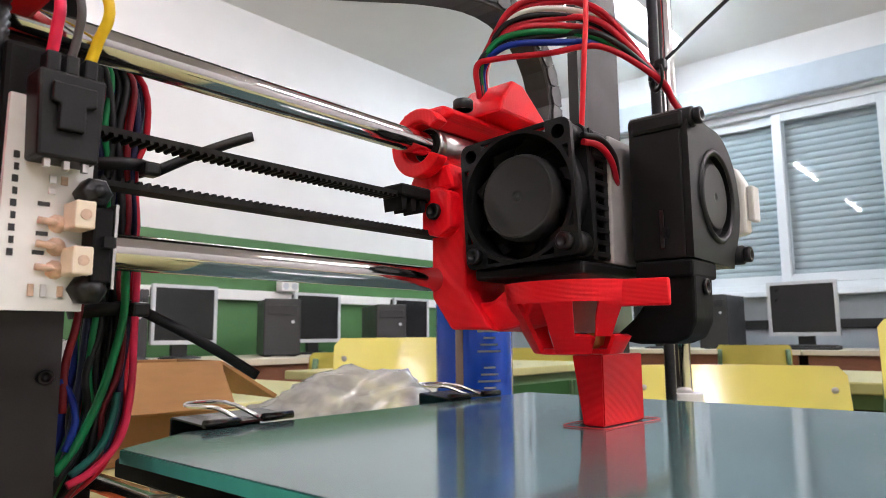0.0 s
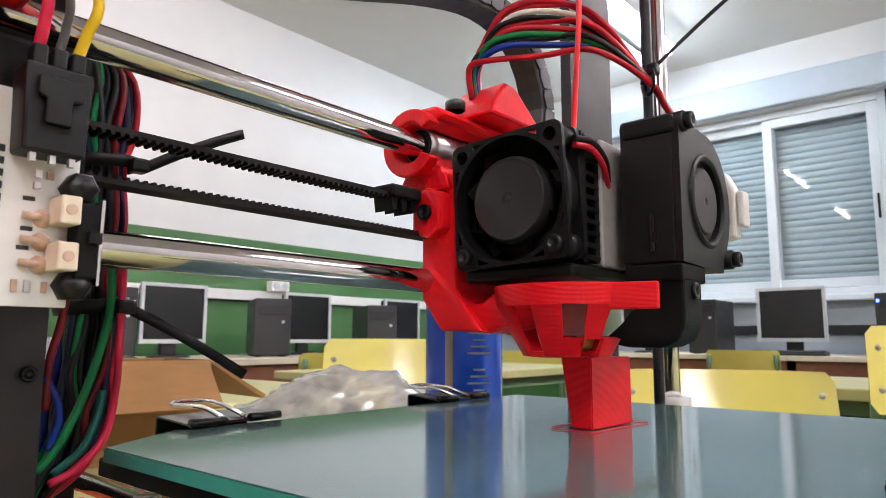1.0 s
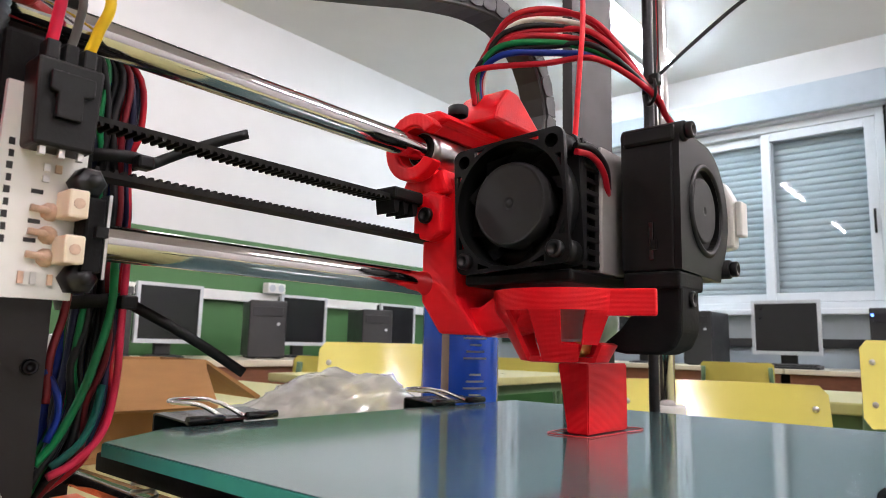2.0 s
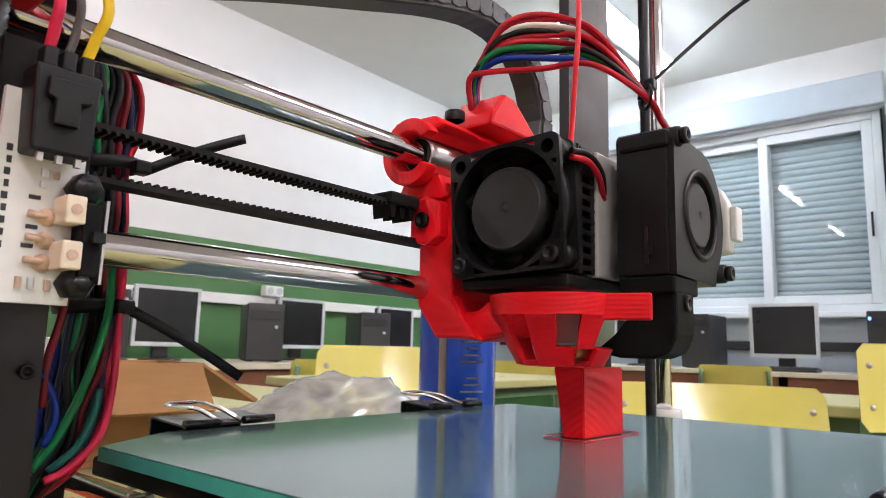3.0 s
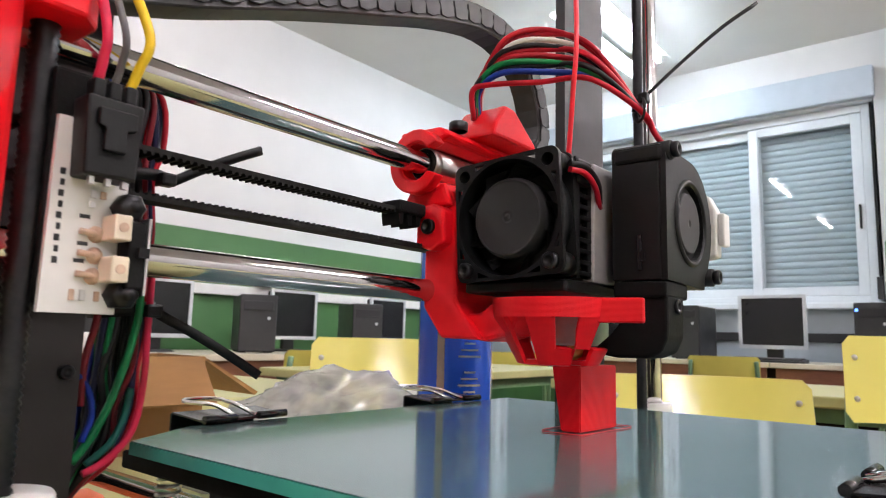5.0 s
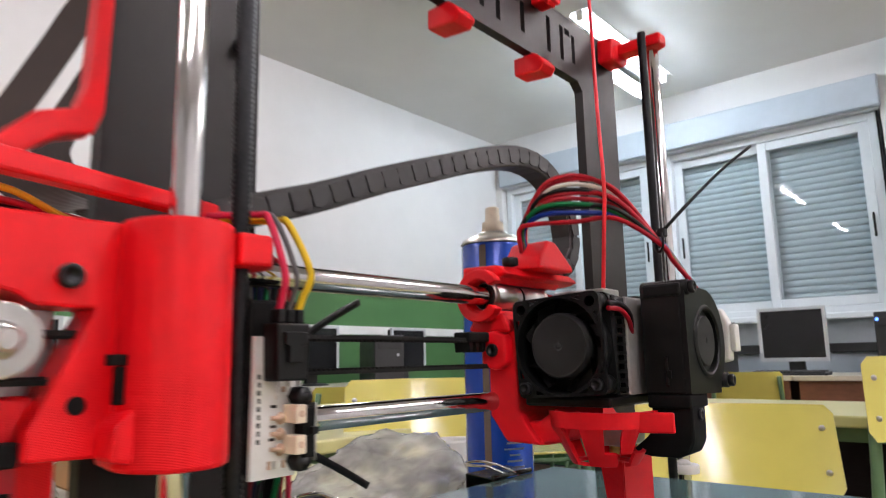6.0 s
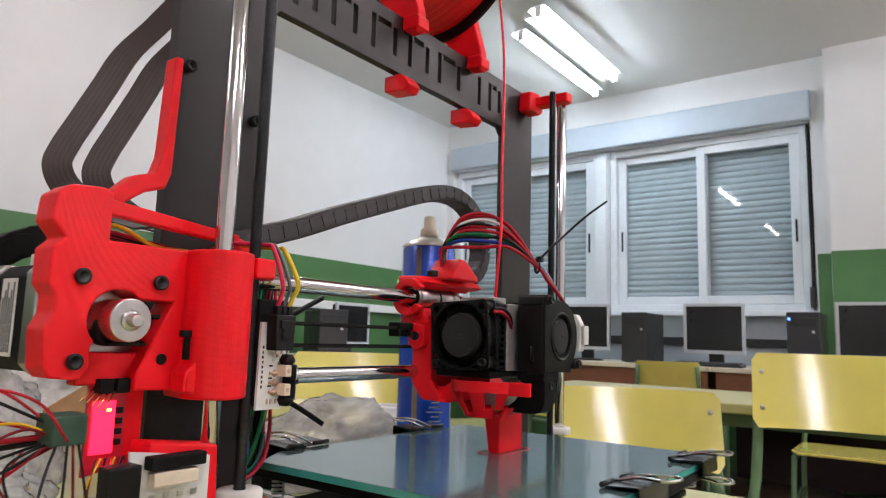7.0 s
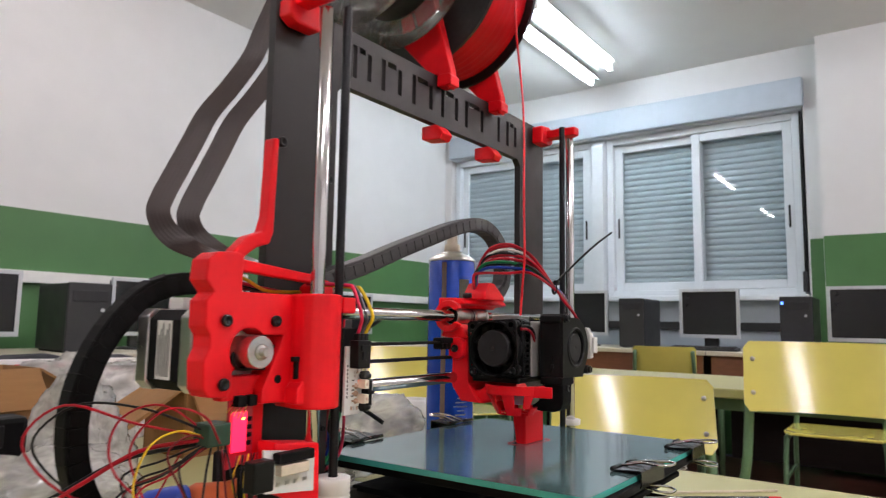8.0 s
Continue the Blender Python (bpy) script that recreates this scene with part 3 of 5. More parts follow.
def chair_proto():
    """School chair: curved plywood back and seat on a bent steel tube frame; faces +y."""
    c = thing("school_chair", (0, 0, 0), "lime yellow plywood school chair with green steel legs", "chair", "school chairs")
    w, n = .335, 10
    bm = B()
    for (sgn, dy) in ((1, 0),):
        vs = {}
        for i in range(n + 1):
            u = -1 + 2 * i / n
            for j, (z, ly) in enumerate(((.652, .0), (.668, -.006), (.725, -.026), (.784, -.048), (.798, -.053))):
                cut = .012 if j in (0, 4) and abs(u) > .95 else 0
                y = ly - .042 * (1 - u * u) - .195
                for k, off in enumerate((0, -.011)):
                    vs[i, j, k] = bm.verts.new((u * (w / 2 - cut), y + off, z))
        for i in range(n):
            for j in range(4):
                for k in (0, 1):
                    f = bm.faces.new((vs[i, j, k], vs[i + 1, j, k], vs[i + 1, j + 1, k], vs[i, j + 1, k]))
                    f.smooth = True
        back = part("backrest", bm, LIME, c, "curved lime yellow plywood backrest")
        bm = B()
        rim = [(i, 0) for i in range(n + 1)] + [(n, j) for j in range(1, 5)] + [(i, 4) for i in range(n - 1, -1, -1)] + [(0, j) for j in range(3, 0, -1)]
        pos = []
        for i, j in rim:
            u = -1 + 2 * i / n
            z, ly = ((.652, .0), (.668, -.006), (.725, -.026), (.784, -.048), (.798, -.053))[j]
            cut = .012 if j in (0, 4) and abs(u) > .95 else 0
            pos.append((Vector((u * (w / 2 - cut) * 1.001, ly - .042 * (1 - u * u) - .195, z)), ))
        a = [bm.verts.new(p[0]) for p in pos]
        b = [bm.verts.new(p[0] + Vector((0, -.011, 0))) for p in pos]
        for i in range(len(a)):
            bm.faces.new((a[i], a[(i + 1) % len(a)], b[(i + 1) % len(a)], b[i]))
        part("edge_band", bm, PLYEDGE, back, "bare plywood edge")
    for sx in (-1, 1):
        for z in (.690, .760):
            part("rivet", lathe(B(), (sx * .148, -.217 if z < .7 else -.242, z), (0, 1, 0), [(.0055, 0), (.005, .002), (0, .003)], 10), STEEL, back)
    bm = B()
    prism(bm, [(-.19, -.19), (.19, -.19), (.20, .12), (.17, .19), (-.17, .19), (-.20, .12)], "z", .445, .456, .003)
    part("seat", bm, LIME, c, "lime yellow plywood seat")
    for sx in (-1, 1):
        part("back_leg", sweep(B(), [(sx * .195, -.25, 0), (sx * .185, -.205, .43), (sx * .165, -.222, .55), (sx * .152, -.277, .775)], ring(.011, 8), n=4), GREENSTEEL, c)
        part("front_leg", sweep(B(), [(sx * .195, .22, 0), (sx * .185, .17, .40), (sx * .18, .14, .432), (sx * .18, -.19, .432)], ring(.011, 8), n=4), GREENSTEEL, c)
        part("side_rail", cyl(B(), (sx * .192, -.225, .25), (sx * .192, .20, .25), .008, 8), GREENSTEEL, c)
    part("cross_bar", cyl(B(), (-.18, -.19, .42), (.18, -.19, .42), .009, 8), GREENSTEEL, c)
    return c


chair = chair_proto()


def seat_at(bx, by, rz, ob=None, s=1.0):
    """Sets or copies a chair so that the middle of its backrest stands at (bx, by)."""
    r = radians(rz)
    m = pose(bx - .235 * s * math.sin(r), by + .235 * s * math.cos(r), 0, 0, 0, rz)
    if ob is None:
        return copy_thing(chair, m)
    ob.matrix_basis = m
    return ob


seat_at(1.161, .234, 112, chair)
for bx, by, rz, tall in ((1.50, -.095, 100, 1), (.955, .765, 134, 2), (3.52, .90, -78, 0), (3.45, 1.75, -95, 0), (1.75, -.38, -128, 1), (2.60, 1.55, -40, 0), (1.65, 1.75, -25, 0), (3.48, .06, 92, 0)):
    o = seat_at(bx, by, rz)
    if tall:
        o.scale = (1.0, 1.0, 1.10 if tall == 1 else 1.065)


def school_table(x0, y0, x1, y1, label):
    d = thing("school_table", ((x0 + x1) / 2, (y0 + y1) / 2, 0), label, "table", "school tables")
    part("tabletop", box(B(), x0, y0, .724, x1, y1, TABLE, .004), LIMETABLE, d)
    for e in (y0 + .05, y1 - .05):
        part("rail", box(B(), x0 + .05, e - .012, .69, x1 - .05, e + .012, .7235), GREENSTEEL, d)
    for e in (x0 + .05, x1 - .05):
        part("rail", box(B(), e - .012, y0 + .065, .69, e + .012, y1 - .065, .7235), GREENSTEEL, d)
    for lx in (x0 + .05, x1 - .05):
        for ly in (y0 + .05, y1 - .05):
            part("leg", cyl(B(), (lx, ly, 0), (lx, ly, .7235), .0165, 12), GREENSTEEL, d)
    return d


school_table(-.75, -.62, .524, .62, "pale lime laminate school table under the printer")
school_table(1.62, -.32, 2.12, .80, "pale lime laminate school table among the chairs")
school_table(1.25, 1.10, 2.35, 1.62, "pale lime laminate school table among the chairs")


# ======================= the printer =======================
printer = thing("desktop_3d_printer", (.166, .0, TABLE), "desktop 3D printer with dark metal frame and red printed brackets", "3d printer")

# frame plate with cut-out marks in its top bar
FX0, FX1, BAR0, BAR1 = -.0097, .3413, 1.0680, 1.1085


def slot(x0, x1, z0, z1):
    return [(x0, z0), (x1, z0), (x1, z1), (x0, z1)]


marks = []
M0, M1, S = 1.0765, 1.1000, .0042
for x0, x1, two in ((.058, .077, 1), (.088, .111, 1), (.124, .150, 1), (.162, .186, 1), (.197, .226, 1), (.251, .256, 0), (.267, .286, 1)):
    marks.append(slot(x0, x0 + S, M0, M1))
    if two:
        marks.append(slot(x1 - S, x1, M0 + .002, M1 - .002))
        marks.append(slot(x0 + S + .0022, x1 - S - .0022, M1 - S, M1))
frame_plate = part("frame_plate", holed(B(), [(FX0, .752), (FX1, .752), (FX1, BAR1), (FX0, BAR1)],
                   [[(0.0444, .800), (.2935, .800), (.2935, BAR0 - .006), (.2875, BAR0), (0.0504, BAR0), (0.0444, BAR0 - .006)]] + marks, "y", FACE, FACE + .006), PLATE, printer, "dark grey metal frame plate with plain cut-outs")
for x, z in ((-.0035, 1.016), (.036, 1.0)):
    screw("frame_screw", (x, FACE, z), (0, -1, 0), .0032, .005, printer)
screw("frame_screw", (0.0410, FACE, .8427), (0, -1, 0), .0018, .0014, printer)

# horizontal rods, vertical rods and lead screws
for z, nm in ((ROD_Z, "upper_rod"), (ROD_Z - .045, "lower_rod")):
    part(nm, cyl(B(), (-.004 if z > .9 else .002, 0, z), (RIGHT + .012, 0, z), .004, 32, bevel=.0006), CHROME, printer, "polished steel guide rod")
for x in (0, RIGHT):
    part("upright_rod", cyl(B(), (x, ZY, .770), (x, ZY, 1.093), .004, 28, bevel=.0006), CHROMEZ, printer, "polished steel upright rod")


def thread(x):
    """Black threaded rod with real ridges."""
    bm = B()
    prof = []
    z = 0.0
    while z < .300:
        prof += [(.0024, z), (.0029, z + .0008)]
        z += .0016
    lathe(bm, (x, ZY, .800), (0, 0, 1), [(0, 0)] + prof + [(0, z)], 12)
    return part("lead_screw", bm, SCREW, printer, "black threaded rod")


thread(.0170)
thread(RIGHT - .017)
for x, low in ((.0170, 0), (RIGHT - .017, .032)):
    part("shaft_coupler", lathe(B(), (x, ZY, .790 - low), (0, 0, 1), [(0, 0), (.0100, 0), (.0100, .019), (.0094, .0195), (.0094, .0205), (.0100, .021), (.0100, .0225), (.0094, .023), (.0094, .024), (.0100, .0245), (.0100, .0320), (.0095, .0327), (.003, .0327)], 28), WHITEPL, printer, "pale shaft coupler")
    part("lift_motor", box(B(), x - .021, ZY - .021, .752, x + .021, ZY + .021, .789 - low, .003), BLACK, printer)
part("rod_washer", lathe(B(), (RIGHT, ZY, .8165), (0, 0, 1), [(.0042, 0), (.0088, 0), (.0090, .0003), (.0090, .0046), (.0086, .0050), (.0042, .0050), (.0042, 0)], 28), WHITEPL, printer, "white washer on the rod")

# rod holders at the top
for x, s in ((0, -1), (RIGHT, 1)):
    bm = B()
    prism(bm, [(x - s * .016, 1.0895), (x - s * .015, 1.1065), (x + s * .001, 1.1085), (x + s * .0085, 1.1030), (x + s * .0085, 1.0930), (x + s * .002, 1.0890)], "y", FACE - .012, FACE - .0005, .0015)
    body = part("rod_holder", bm, RED, printer, "red printed rod holder")
    lift = .004 if s < 0 else 0
    part("holder_arm", prism(B(), [(x - s * .006, FACE - .003), (x - s * .006, FACE - .0115), (x - s * .005, ZY - .0075), (x + s * .005, ZY - .0080), (x + s * .008, ZY - .002), (x + s * .007, ZY + .006), (x + s * .006, FACE - .004)], "z", 1.0955 + lift, 1.1035 + lift, .0012), RED, body)

# ---- left end block with the belt motor ----
MX, MZ = -.0424, .8939
bm = B()
prism(bm, [(-.0125, .009)] + [(-.0020 + .0140 * math.cos(radians(a)), ZY - .0005 + .0160 * math.sin(radians(a))) for a in (180, 200, 220, 240, 260, 280, 300, 320, 340, 360)] + [(.0120, .009)], "z", .8630, .9245, .0012)
end_block = part("end_block", bm, RED, printer, "red printed left end block")
part("nut_flange", prism(B(), [(.0110, -.019), (.0210, -.019), (.0250, -.014), (.0250, -.002), (.0110, .004)], "z", .9145, .9235, .001), RED, end_block)
plate = [(-.0680, .8760), (-.0655, .8725), (-.0550, .8715), (-.0520, .8760), (-.0520, .8840)]
plate += [(MX + .0118 * math.cos(radians(a)), MZ + .0118 * math.sin(radians(a))) for a in range(225, 30, -20)]
plate += [(-.0270, .9020), (-.0200, .9020), (-.0335, .8740), (-.0335, .8670), (-.0200, .8665), (-.0120, .8660), (-.0120, .9240), (-.0484, .9240), (-.0484, .9425), (-.0520, .9440), (-.0640, .9430), (-.0690, .9390), (-.0700, .9290), (-.0650, .9230), (-.0690, .9190), (-.0690, .9060), (-.0660, .9020), (-.0660, .8960), (-.0690, .8900)]
part("motor_plate", prism(B(), plate, "y", -.0060, .0085, .0009), RED, end_block, "red printed motor plate")
part("recess_wall", box(B(), -.0530, .0010, .8690, -.0300, .0083, .8815, .0008), RED, end_block)
part("tie_block", prism(B(), [(-.0190, .8660), (.0010, .8630), (.0010, .8780), (-.0060, .8840), (-.0150, .8780), (-.0190, .8740)], "y", -.0165, -.0061, .0012), RED, end_block)
part("top_strut", prism(B(), [(-.050, .9425), (-.050, .9360), (.018, .9310), (.018, .9360)], "y", .004, .0105, .001), RED, end_block)
part("chain_clamp", prism(B(), [(.0125, .9180), (.0275, .9180), (.0275, .9330), (.0200, .9350), (.0125, .9300)], "y", .006, .020, .001), RED, end_block)
slot_nut = part("bolt_slot", box(B(), -.0178, -.0133, .8790, -.0155, -.0112, .8880, .0003), MATTBLACK, end_block, "dark bolt sunk in a slot")
part("bolt_head", box(B(), -.0197, -.0136, .8881, -.0140, -.0110, .8908, .0004), MATTBLACK, slot_nut)
for x, z in ((MX - .0155, MZ + .0155), (MX + .0155, MZ + .0155), (MX - .0155, MZ - .0155)):
    screw("cap_screw", (x, -.0062, z), (0, -1, 0), .0030, .0022, end_block)
part("screw_hole", cyl(B(), (-.0235, -.0064, .8790), (-.0235, -.0050, .8790), .0022, 14), MATTBLACK, end_block)
# motor


def octo(c, cz, h, ch):
    return [(c - h + ch, cz - h), (c + h - ch, cz - h), (c + h, cz - h + ch), (c + h, cz + h - ch), (c + h - ch, cz + h), (c - h + ch, cz + h), (c - h, cz + h - ch), (c - h, cz - h + ch)]


motor = part("belt_motor", prism(B(), octo(MX - .003, MZ, .0206, .005), "y", .0185, .0470, .0006), MATTBLACK, printer, "square stepper motor with black core")
part("end_cap", prism(B(), octo(MX - .003, MZ, .0212, .004), "y", .0088, .0184, .0008), ALU, motor, "silver metal end cap")
part("end_cap", prism(B(), octo(MX - .003, MZ, .0212, .004), "y", .0471, .0570, .0008), ALU, motor, "silver metal end cap")
label = part("label", box(B(), MX - .02405, .0260, MZ - .0150, MX - .0236, .0385, MZ + .0150), PAPER, motor, "white label with unreadable lines")
for i in range(6):
    part("print_line", box(B(), MX - .02425, .0272 + i * .0018, MZ - .0135, MX - .0240, .0279 + i * .0018, MZ + .0135 - (i % 3) * .003), PCGREY, label)
part("plug", box(B(), MX - .009, .040, MZ + .0207, MX + .010, .054, MZ + .0275, .001), WHITEPL, motor, "white plug")
part("shaft", cyl(B(), (MX, -.0198, MZ), (MX, .009, MZ), .0025, 16, bevel=.0004), ALU, motor)
pulley = part("pulley", lathe(B(), (MX, -.0150, MZ), (0, 1, 0), [(.0028, 0), (.0030, 0), (.0076, 0), (.0078, 0), (.0081, .0002), (.0082, .0004), (.0082, .0008), (.0082, .0071), (.0082, .0075), (.0060, .0082), (.0060, .0150), (.0080, .0155), (.0080, .0170), (0, .0170)], 36), ALU, motor, "bright aluminium belt pulley")
part("shaft_end", lathe(B(), (MX, -.0149, MZ), (0, -1, 0), [(.0026, 0), (.0042, 0), (.0040, .0010), (.0026, .0012)], 18), STEEL, pulley, "steel collar round the shaft")

# ---- belt: two runs with teeth ----
BU, BL, BY = .8962, .8845, .0010


def belt(x0, x1, z, up):
    bm = B()
    box(bm, x0, BY - .003, z - .0006, x1, BY + .003, z + .0006)
    n = int((x1 - x0) / .002)
    for i in range(n):
        x = x0 + .0007 + i * .002
        prism(bm, [(x, z - up * .0006), (x + .0011, z - up * .0006), (x + .00085, z - up * .0014), (x + .00025, z - up * .0014)], "y", BY - .003, BY + .003)
    return part("toothed_belt", bm, RUBBER, printer, "black toothed drive belt")


belt(MX, CAR - .004, BU, 1)
belt(MX, RIGHT, BL, -1)
belt(CAR + .07, RIGHT, BU, 1)
bm = B()
sweep(bm, [(MX + .0064 * math.cos(radians(a)), BY, (BU + BL) / 2 + .0059 * math.sin(radians(a))) for a in range(90, 271, 20)], rect(.006, .0012), side=(0, 1, 0), n=2)
part("belt_loop", bm, RUBBER, printer)

# ---- limit switch board on the left end block ----
PY = -.0140
board = part("switch_board", holed(B(), [(.0190, .8565), (.0335, .8565), (.0345, .8955), (.0195, .8955)], [], "y", PY, PY + .0015), PCB, printer, "white limit switch board with worn print")
part("board_bracket", box(B(), .0185, PY + .0016, .858, .036, -.0045, .9060, .001), MATTBLACK, printer, "black mounting block")
plug = part("plug_housing", prism(B(), [(.0220, .8830), (.0322, .8830), (.0330, .8990), (.0215, .8990)], "y", PY - .0075, PY - .0005, .0006), BLACK, board, "black three pin plug")
part("plug_latch", prism(B(), [(.0248, .8880), (.0292, .8880), (.0292, .8925), (.0310, .8930), (.0310, .8965), (.0235, .8965), (.0235, .8930), (.0248, .8925)], "y", PY - .0088, PY - .0074, .0003), BLACK, plug)
for i in range(3):
    part("plug_pin", box(B(), .0236 + i * .0032, PY - .0062, .8815, .0246 + i * .0032, PY - .0050, .8832), ALU, plug)
    part("plug_collar", box(B(), .0230 + i * .0032, PY - .0060, .8991, .0254 + i * .0032, PY - .0020, .9030, .0004), BLACK, plug)
for i, (c, mid, end) in enumerate((("pink", (.0240, -.021, .913), (.0210, -.010, .931)), ("grey", (.0272, -.022, .913), (.0235, -.008, .932)), ("yellow", (.0322, -.022, .914), (.0275, -.010, .930)))):
    x = .0242 + i * .0032
    wire("switch_wire", [(x, PY - .004, .9020), (x + .0004 * i, PY - .006, .9070), mid, (end[0] + .001, -.016, .9285), end, (end[0] - .01, .012, .932)], .00105 if c != "grey" else .0008, WIRES[c], board, c + " insulated wire")
switch = part("micro_switch", box(B(), .0325, PY - .0060, .8615, .0362, PY - .0005, .8755, .0005), MATTBLACK, board, "black micro switch")
part("switch_lever", prism(B(), [(.0364, .8605), (.0369, .8605), (.0372, .8765), (.0366, .8765)], "y", PY - .0055, PY - .0015), STEEL, switch, "steel lever")
part("switch_button", box(B(), .0340, PY - .0075, .8680, .0362, PY - .0061, .8700), BLACK, switch)
for z in (.8628, .8712):
    part("switch_case", box(B(), .0292, PY - .0065, z, .0328, PY - .0002, z + .0052, .0004), IVORY, board, "ivory terminal")
    part("terminal_hole", cyl(B(), (.0310, PY - .0067, z + .0026), (.0310, PY - .0064, z + .0026), .0010, 12), SOLDER, board)
for z in (.8640, .8682, .8725):
    part("solder_joint", lathe(B(), (.0285, PY, z), (0, -1, 0), [(.0018, 0), (.0012, .0012), (0, .0018)], 10), SOLDER, board)
    part("lead", cyl(B(), (.0285, PY - .001, z), (.0250, PY - .0006, z + .0003), .0007, 6), SOLDER, board)
for z in (.8605, .8785):
    part("hex_bolt", lathe(B(), (.0335, PY - .0002, z), (0, -1, 0), [(.0030, 0), (.0030, .0040), (.0024, .0046), (.0014, .0046), (.0014, .0062), (0, .0062)], 6), SCREW, board, "black bolt and nut")
for i, (x, z, w, h) in enumerate(((.0265, .8798, .0012, .0016), (.0285, .8798, .0012, .0016), (.0265, .8778, .0012, .0012), (.0242, .8590, .001, .0022), (.0262, .8590, .001, .0022), (.0290, .8590, .001, .002))):
    part("chip", box(B(), x, PY - .0006, z, x + w, PY - .0001, z + h, .0001), SOLDER if i % 2 else ALU, board)
for i in range(9):
    part("print_mark", box(B(), .0206 + (i % 2) * .0002, PY - .00012, .8660 + i * .0022, .0216, PY + .0001, .8660 + i * .0022 + .0013), PCGREY, board)
for x, z in ((.0272, .8755), (.0272, .8700), (.0268, .8665)):
    part("print_mark", box(B(), x - .0022, PY - .00012, z, x - .0002, PY + .0001, z + .0008), PCGREY, board)

# ---- wire bundle behind the left rod ----
loom = thing("wire_loom", (.045, .012, TABLE), "thick bundle of coloured wires held by black cable ties", "wires")
rnd = random.Random(4)
cols = ["blue", "green", "red", "navy", "black", "teal", "pink", "black", "blue", "red", "green", "navy", "black", "blue", "teal", "red", "darkred", "navy", "pink", "black", "green", "blue", "black", "red", "navy", "teal", "blue", "black", "red", "black", "navy", "darkred"]
cols = cols + ["blue", "green", "red", "navy", "teal", "blue", "red", "green", "black", "navy"]
for i, c in enumerate(cols):
    a, r = rnd.uniform(0, 6.28), .0074 * math.sqrt(rnd.uniform(.04, 1))
    ox, oy = r * math.cos(a), r * math.sin(a)
    # near-side wires get darker colours: the bundle's shade is put into them
    if oy < .001:
        c = ("navy", "black", "darkred", "black", "blue", "black", "red", "navy", "black", "green")[i % 10]
    wob = lambda k=1: rnd.uniform(-.0016, .0016) * k
    wire("loom_wire", [(.026 + ox * .4, .040 + oy * .3, .932 + ox * .3), (.040 + ox * .5, .040 + oy * .4, .9345 + ox * .4), (.0505 + ox * .7, .038 + oy * .7, .930), (0.0576 + ox * 1.00 + wob(0.7), 0.0370 + oy * 1.00, 0.9212), (0.0579 + ox * 1.00 + wob(1.0), 0.0370 + oy * 1.00, 0.9067), (0.0584 + ox * 0.88 + wob(0.3), 0.0370 + oy * 0.80, 0.8973), (0.0586 + ox * 1.00 + wob(0.8), 0.0370 + oy * 1.00, 0.8817), (0.0581 + ox * 0.90 + wob(0.4), 0.0370 + oy * 0.80, 0.8664), (0.0580 + ox * 1.00 + wob(0.8), 0.0370 + oy * 1.00, 0.8544), (0.0571 + ox * 1.00 + wob(1.0), 0.0370 + oy * 1.00, 0.8427), (0.0563 + ox * 1.00 + wob(1.0), 0.0370 + oy * 1.00, 0.8327), (0.0541 + ox * 1.00 + wob(0.6), 0.0370 + oy * 1.00, 0.8231), (0.0499 + ox * 0.90 + wob(0.4), 0.0370 + oy * 1.00, 0.8168), (.0420 + ox * .5, .042 + oy, .8030 + ox), (.0240, .046 + oy, .795 + ox)], rnd.choice((.0008, .0009, .0009, .0010, .0011)), WIRES[c], loom, c + " insulated wire", n=4)
for cx0, z, s0, tip in ((0.0584, 0.8973, (0.0655, 0.0270, 0.8961), (0.0932, 0.0240, 0.9116)), (0.0585, 0.8592, (0.0643, 0.0270, 0.8584), (0.0958, 0.0220, 0.8406))):
    bm = B()
    sweep(bm, [(cx0 + .0084 * math.cos(radians(a)), .037 + .0086 * math.sin(radians(a)), z + .001 * math.cos(radians(a))) for a in range(0, 361, 30)], rect(.0011, .0034), side=None, n=2)
    tie = part("cable_tie", bm, BLACK, loom, "black cable tie with a long tail")
    e, s = Vector(tip), Vector(s0)
    part("tie_head", box(B(), s.x - .0035, .0255, s.z - .0014, s.x + .0012, .0300, s.z + .0024, .0008), BLACK, tie)
    sweep_pts = [s, s.lerp(e, .35) + Vector((0, 0, .0006)), s.lerp(e, .7) + Vector((0, 0, .0005)), e]
    part("tie_tail", sweep(B(), sweep_pts, rect(.0010, .0028), side=(0, 1, .3), n=4), BLACK, tie)

for c, r, pts in (("green", .0011, [(0.0590, 0.0270, 0.8690), (0.0590, 0.0270, 0.8560), (0.0550, 0.0270, 0.8390), (0.0500, 0.0270, 0.8270), (0.0450, 0.0270, 0.8200)]), ("pink", .0010, [(0.0620, 0.0270, 0.8690), (0.0620, 0.0270, 0.8530), (0.0620, 0.0270, 0.8390), (0.0600, 0.0270, 0.8270), (0.0540, 0.0270, 0.8200), (0.0480, 0.0270, 0.8170)]), ("blue", .0009, [(0.0450, 0.0270, 0.8420), (0.0480, 0.0270, 0.8370), (0.0490, 0.0270, 0.8310), (0.0470, 0.0270, 0.8250)]), ("darkred", .0010, [(0.0490, 0.0270, 0.8660), (0.0480, 0.0270, 0.8550), (0.0460, 0.0270, 0.8450), (0.0460, 0.0270, 0.8340)]), ("teal", .0010, [(0.0590, 0.0280, 0.8380), (0.0580, 0.0280, 0.8310), (0.0550, 0.0280, 0.8240), (0.0490, 0.0280, 0.8190)])):
    wire("loose_wire", pts, r, WIRES[c], loom, c + " insulated wire strayed from the bundle")

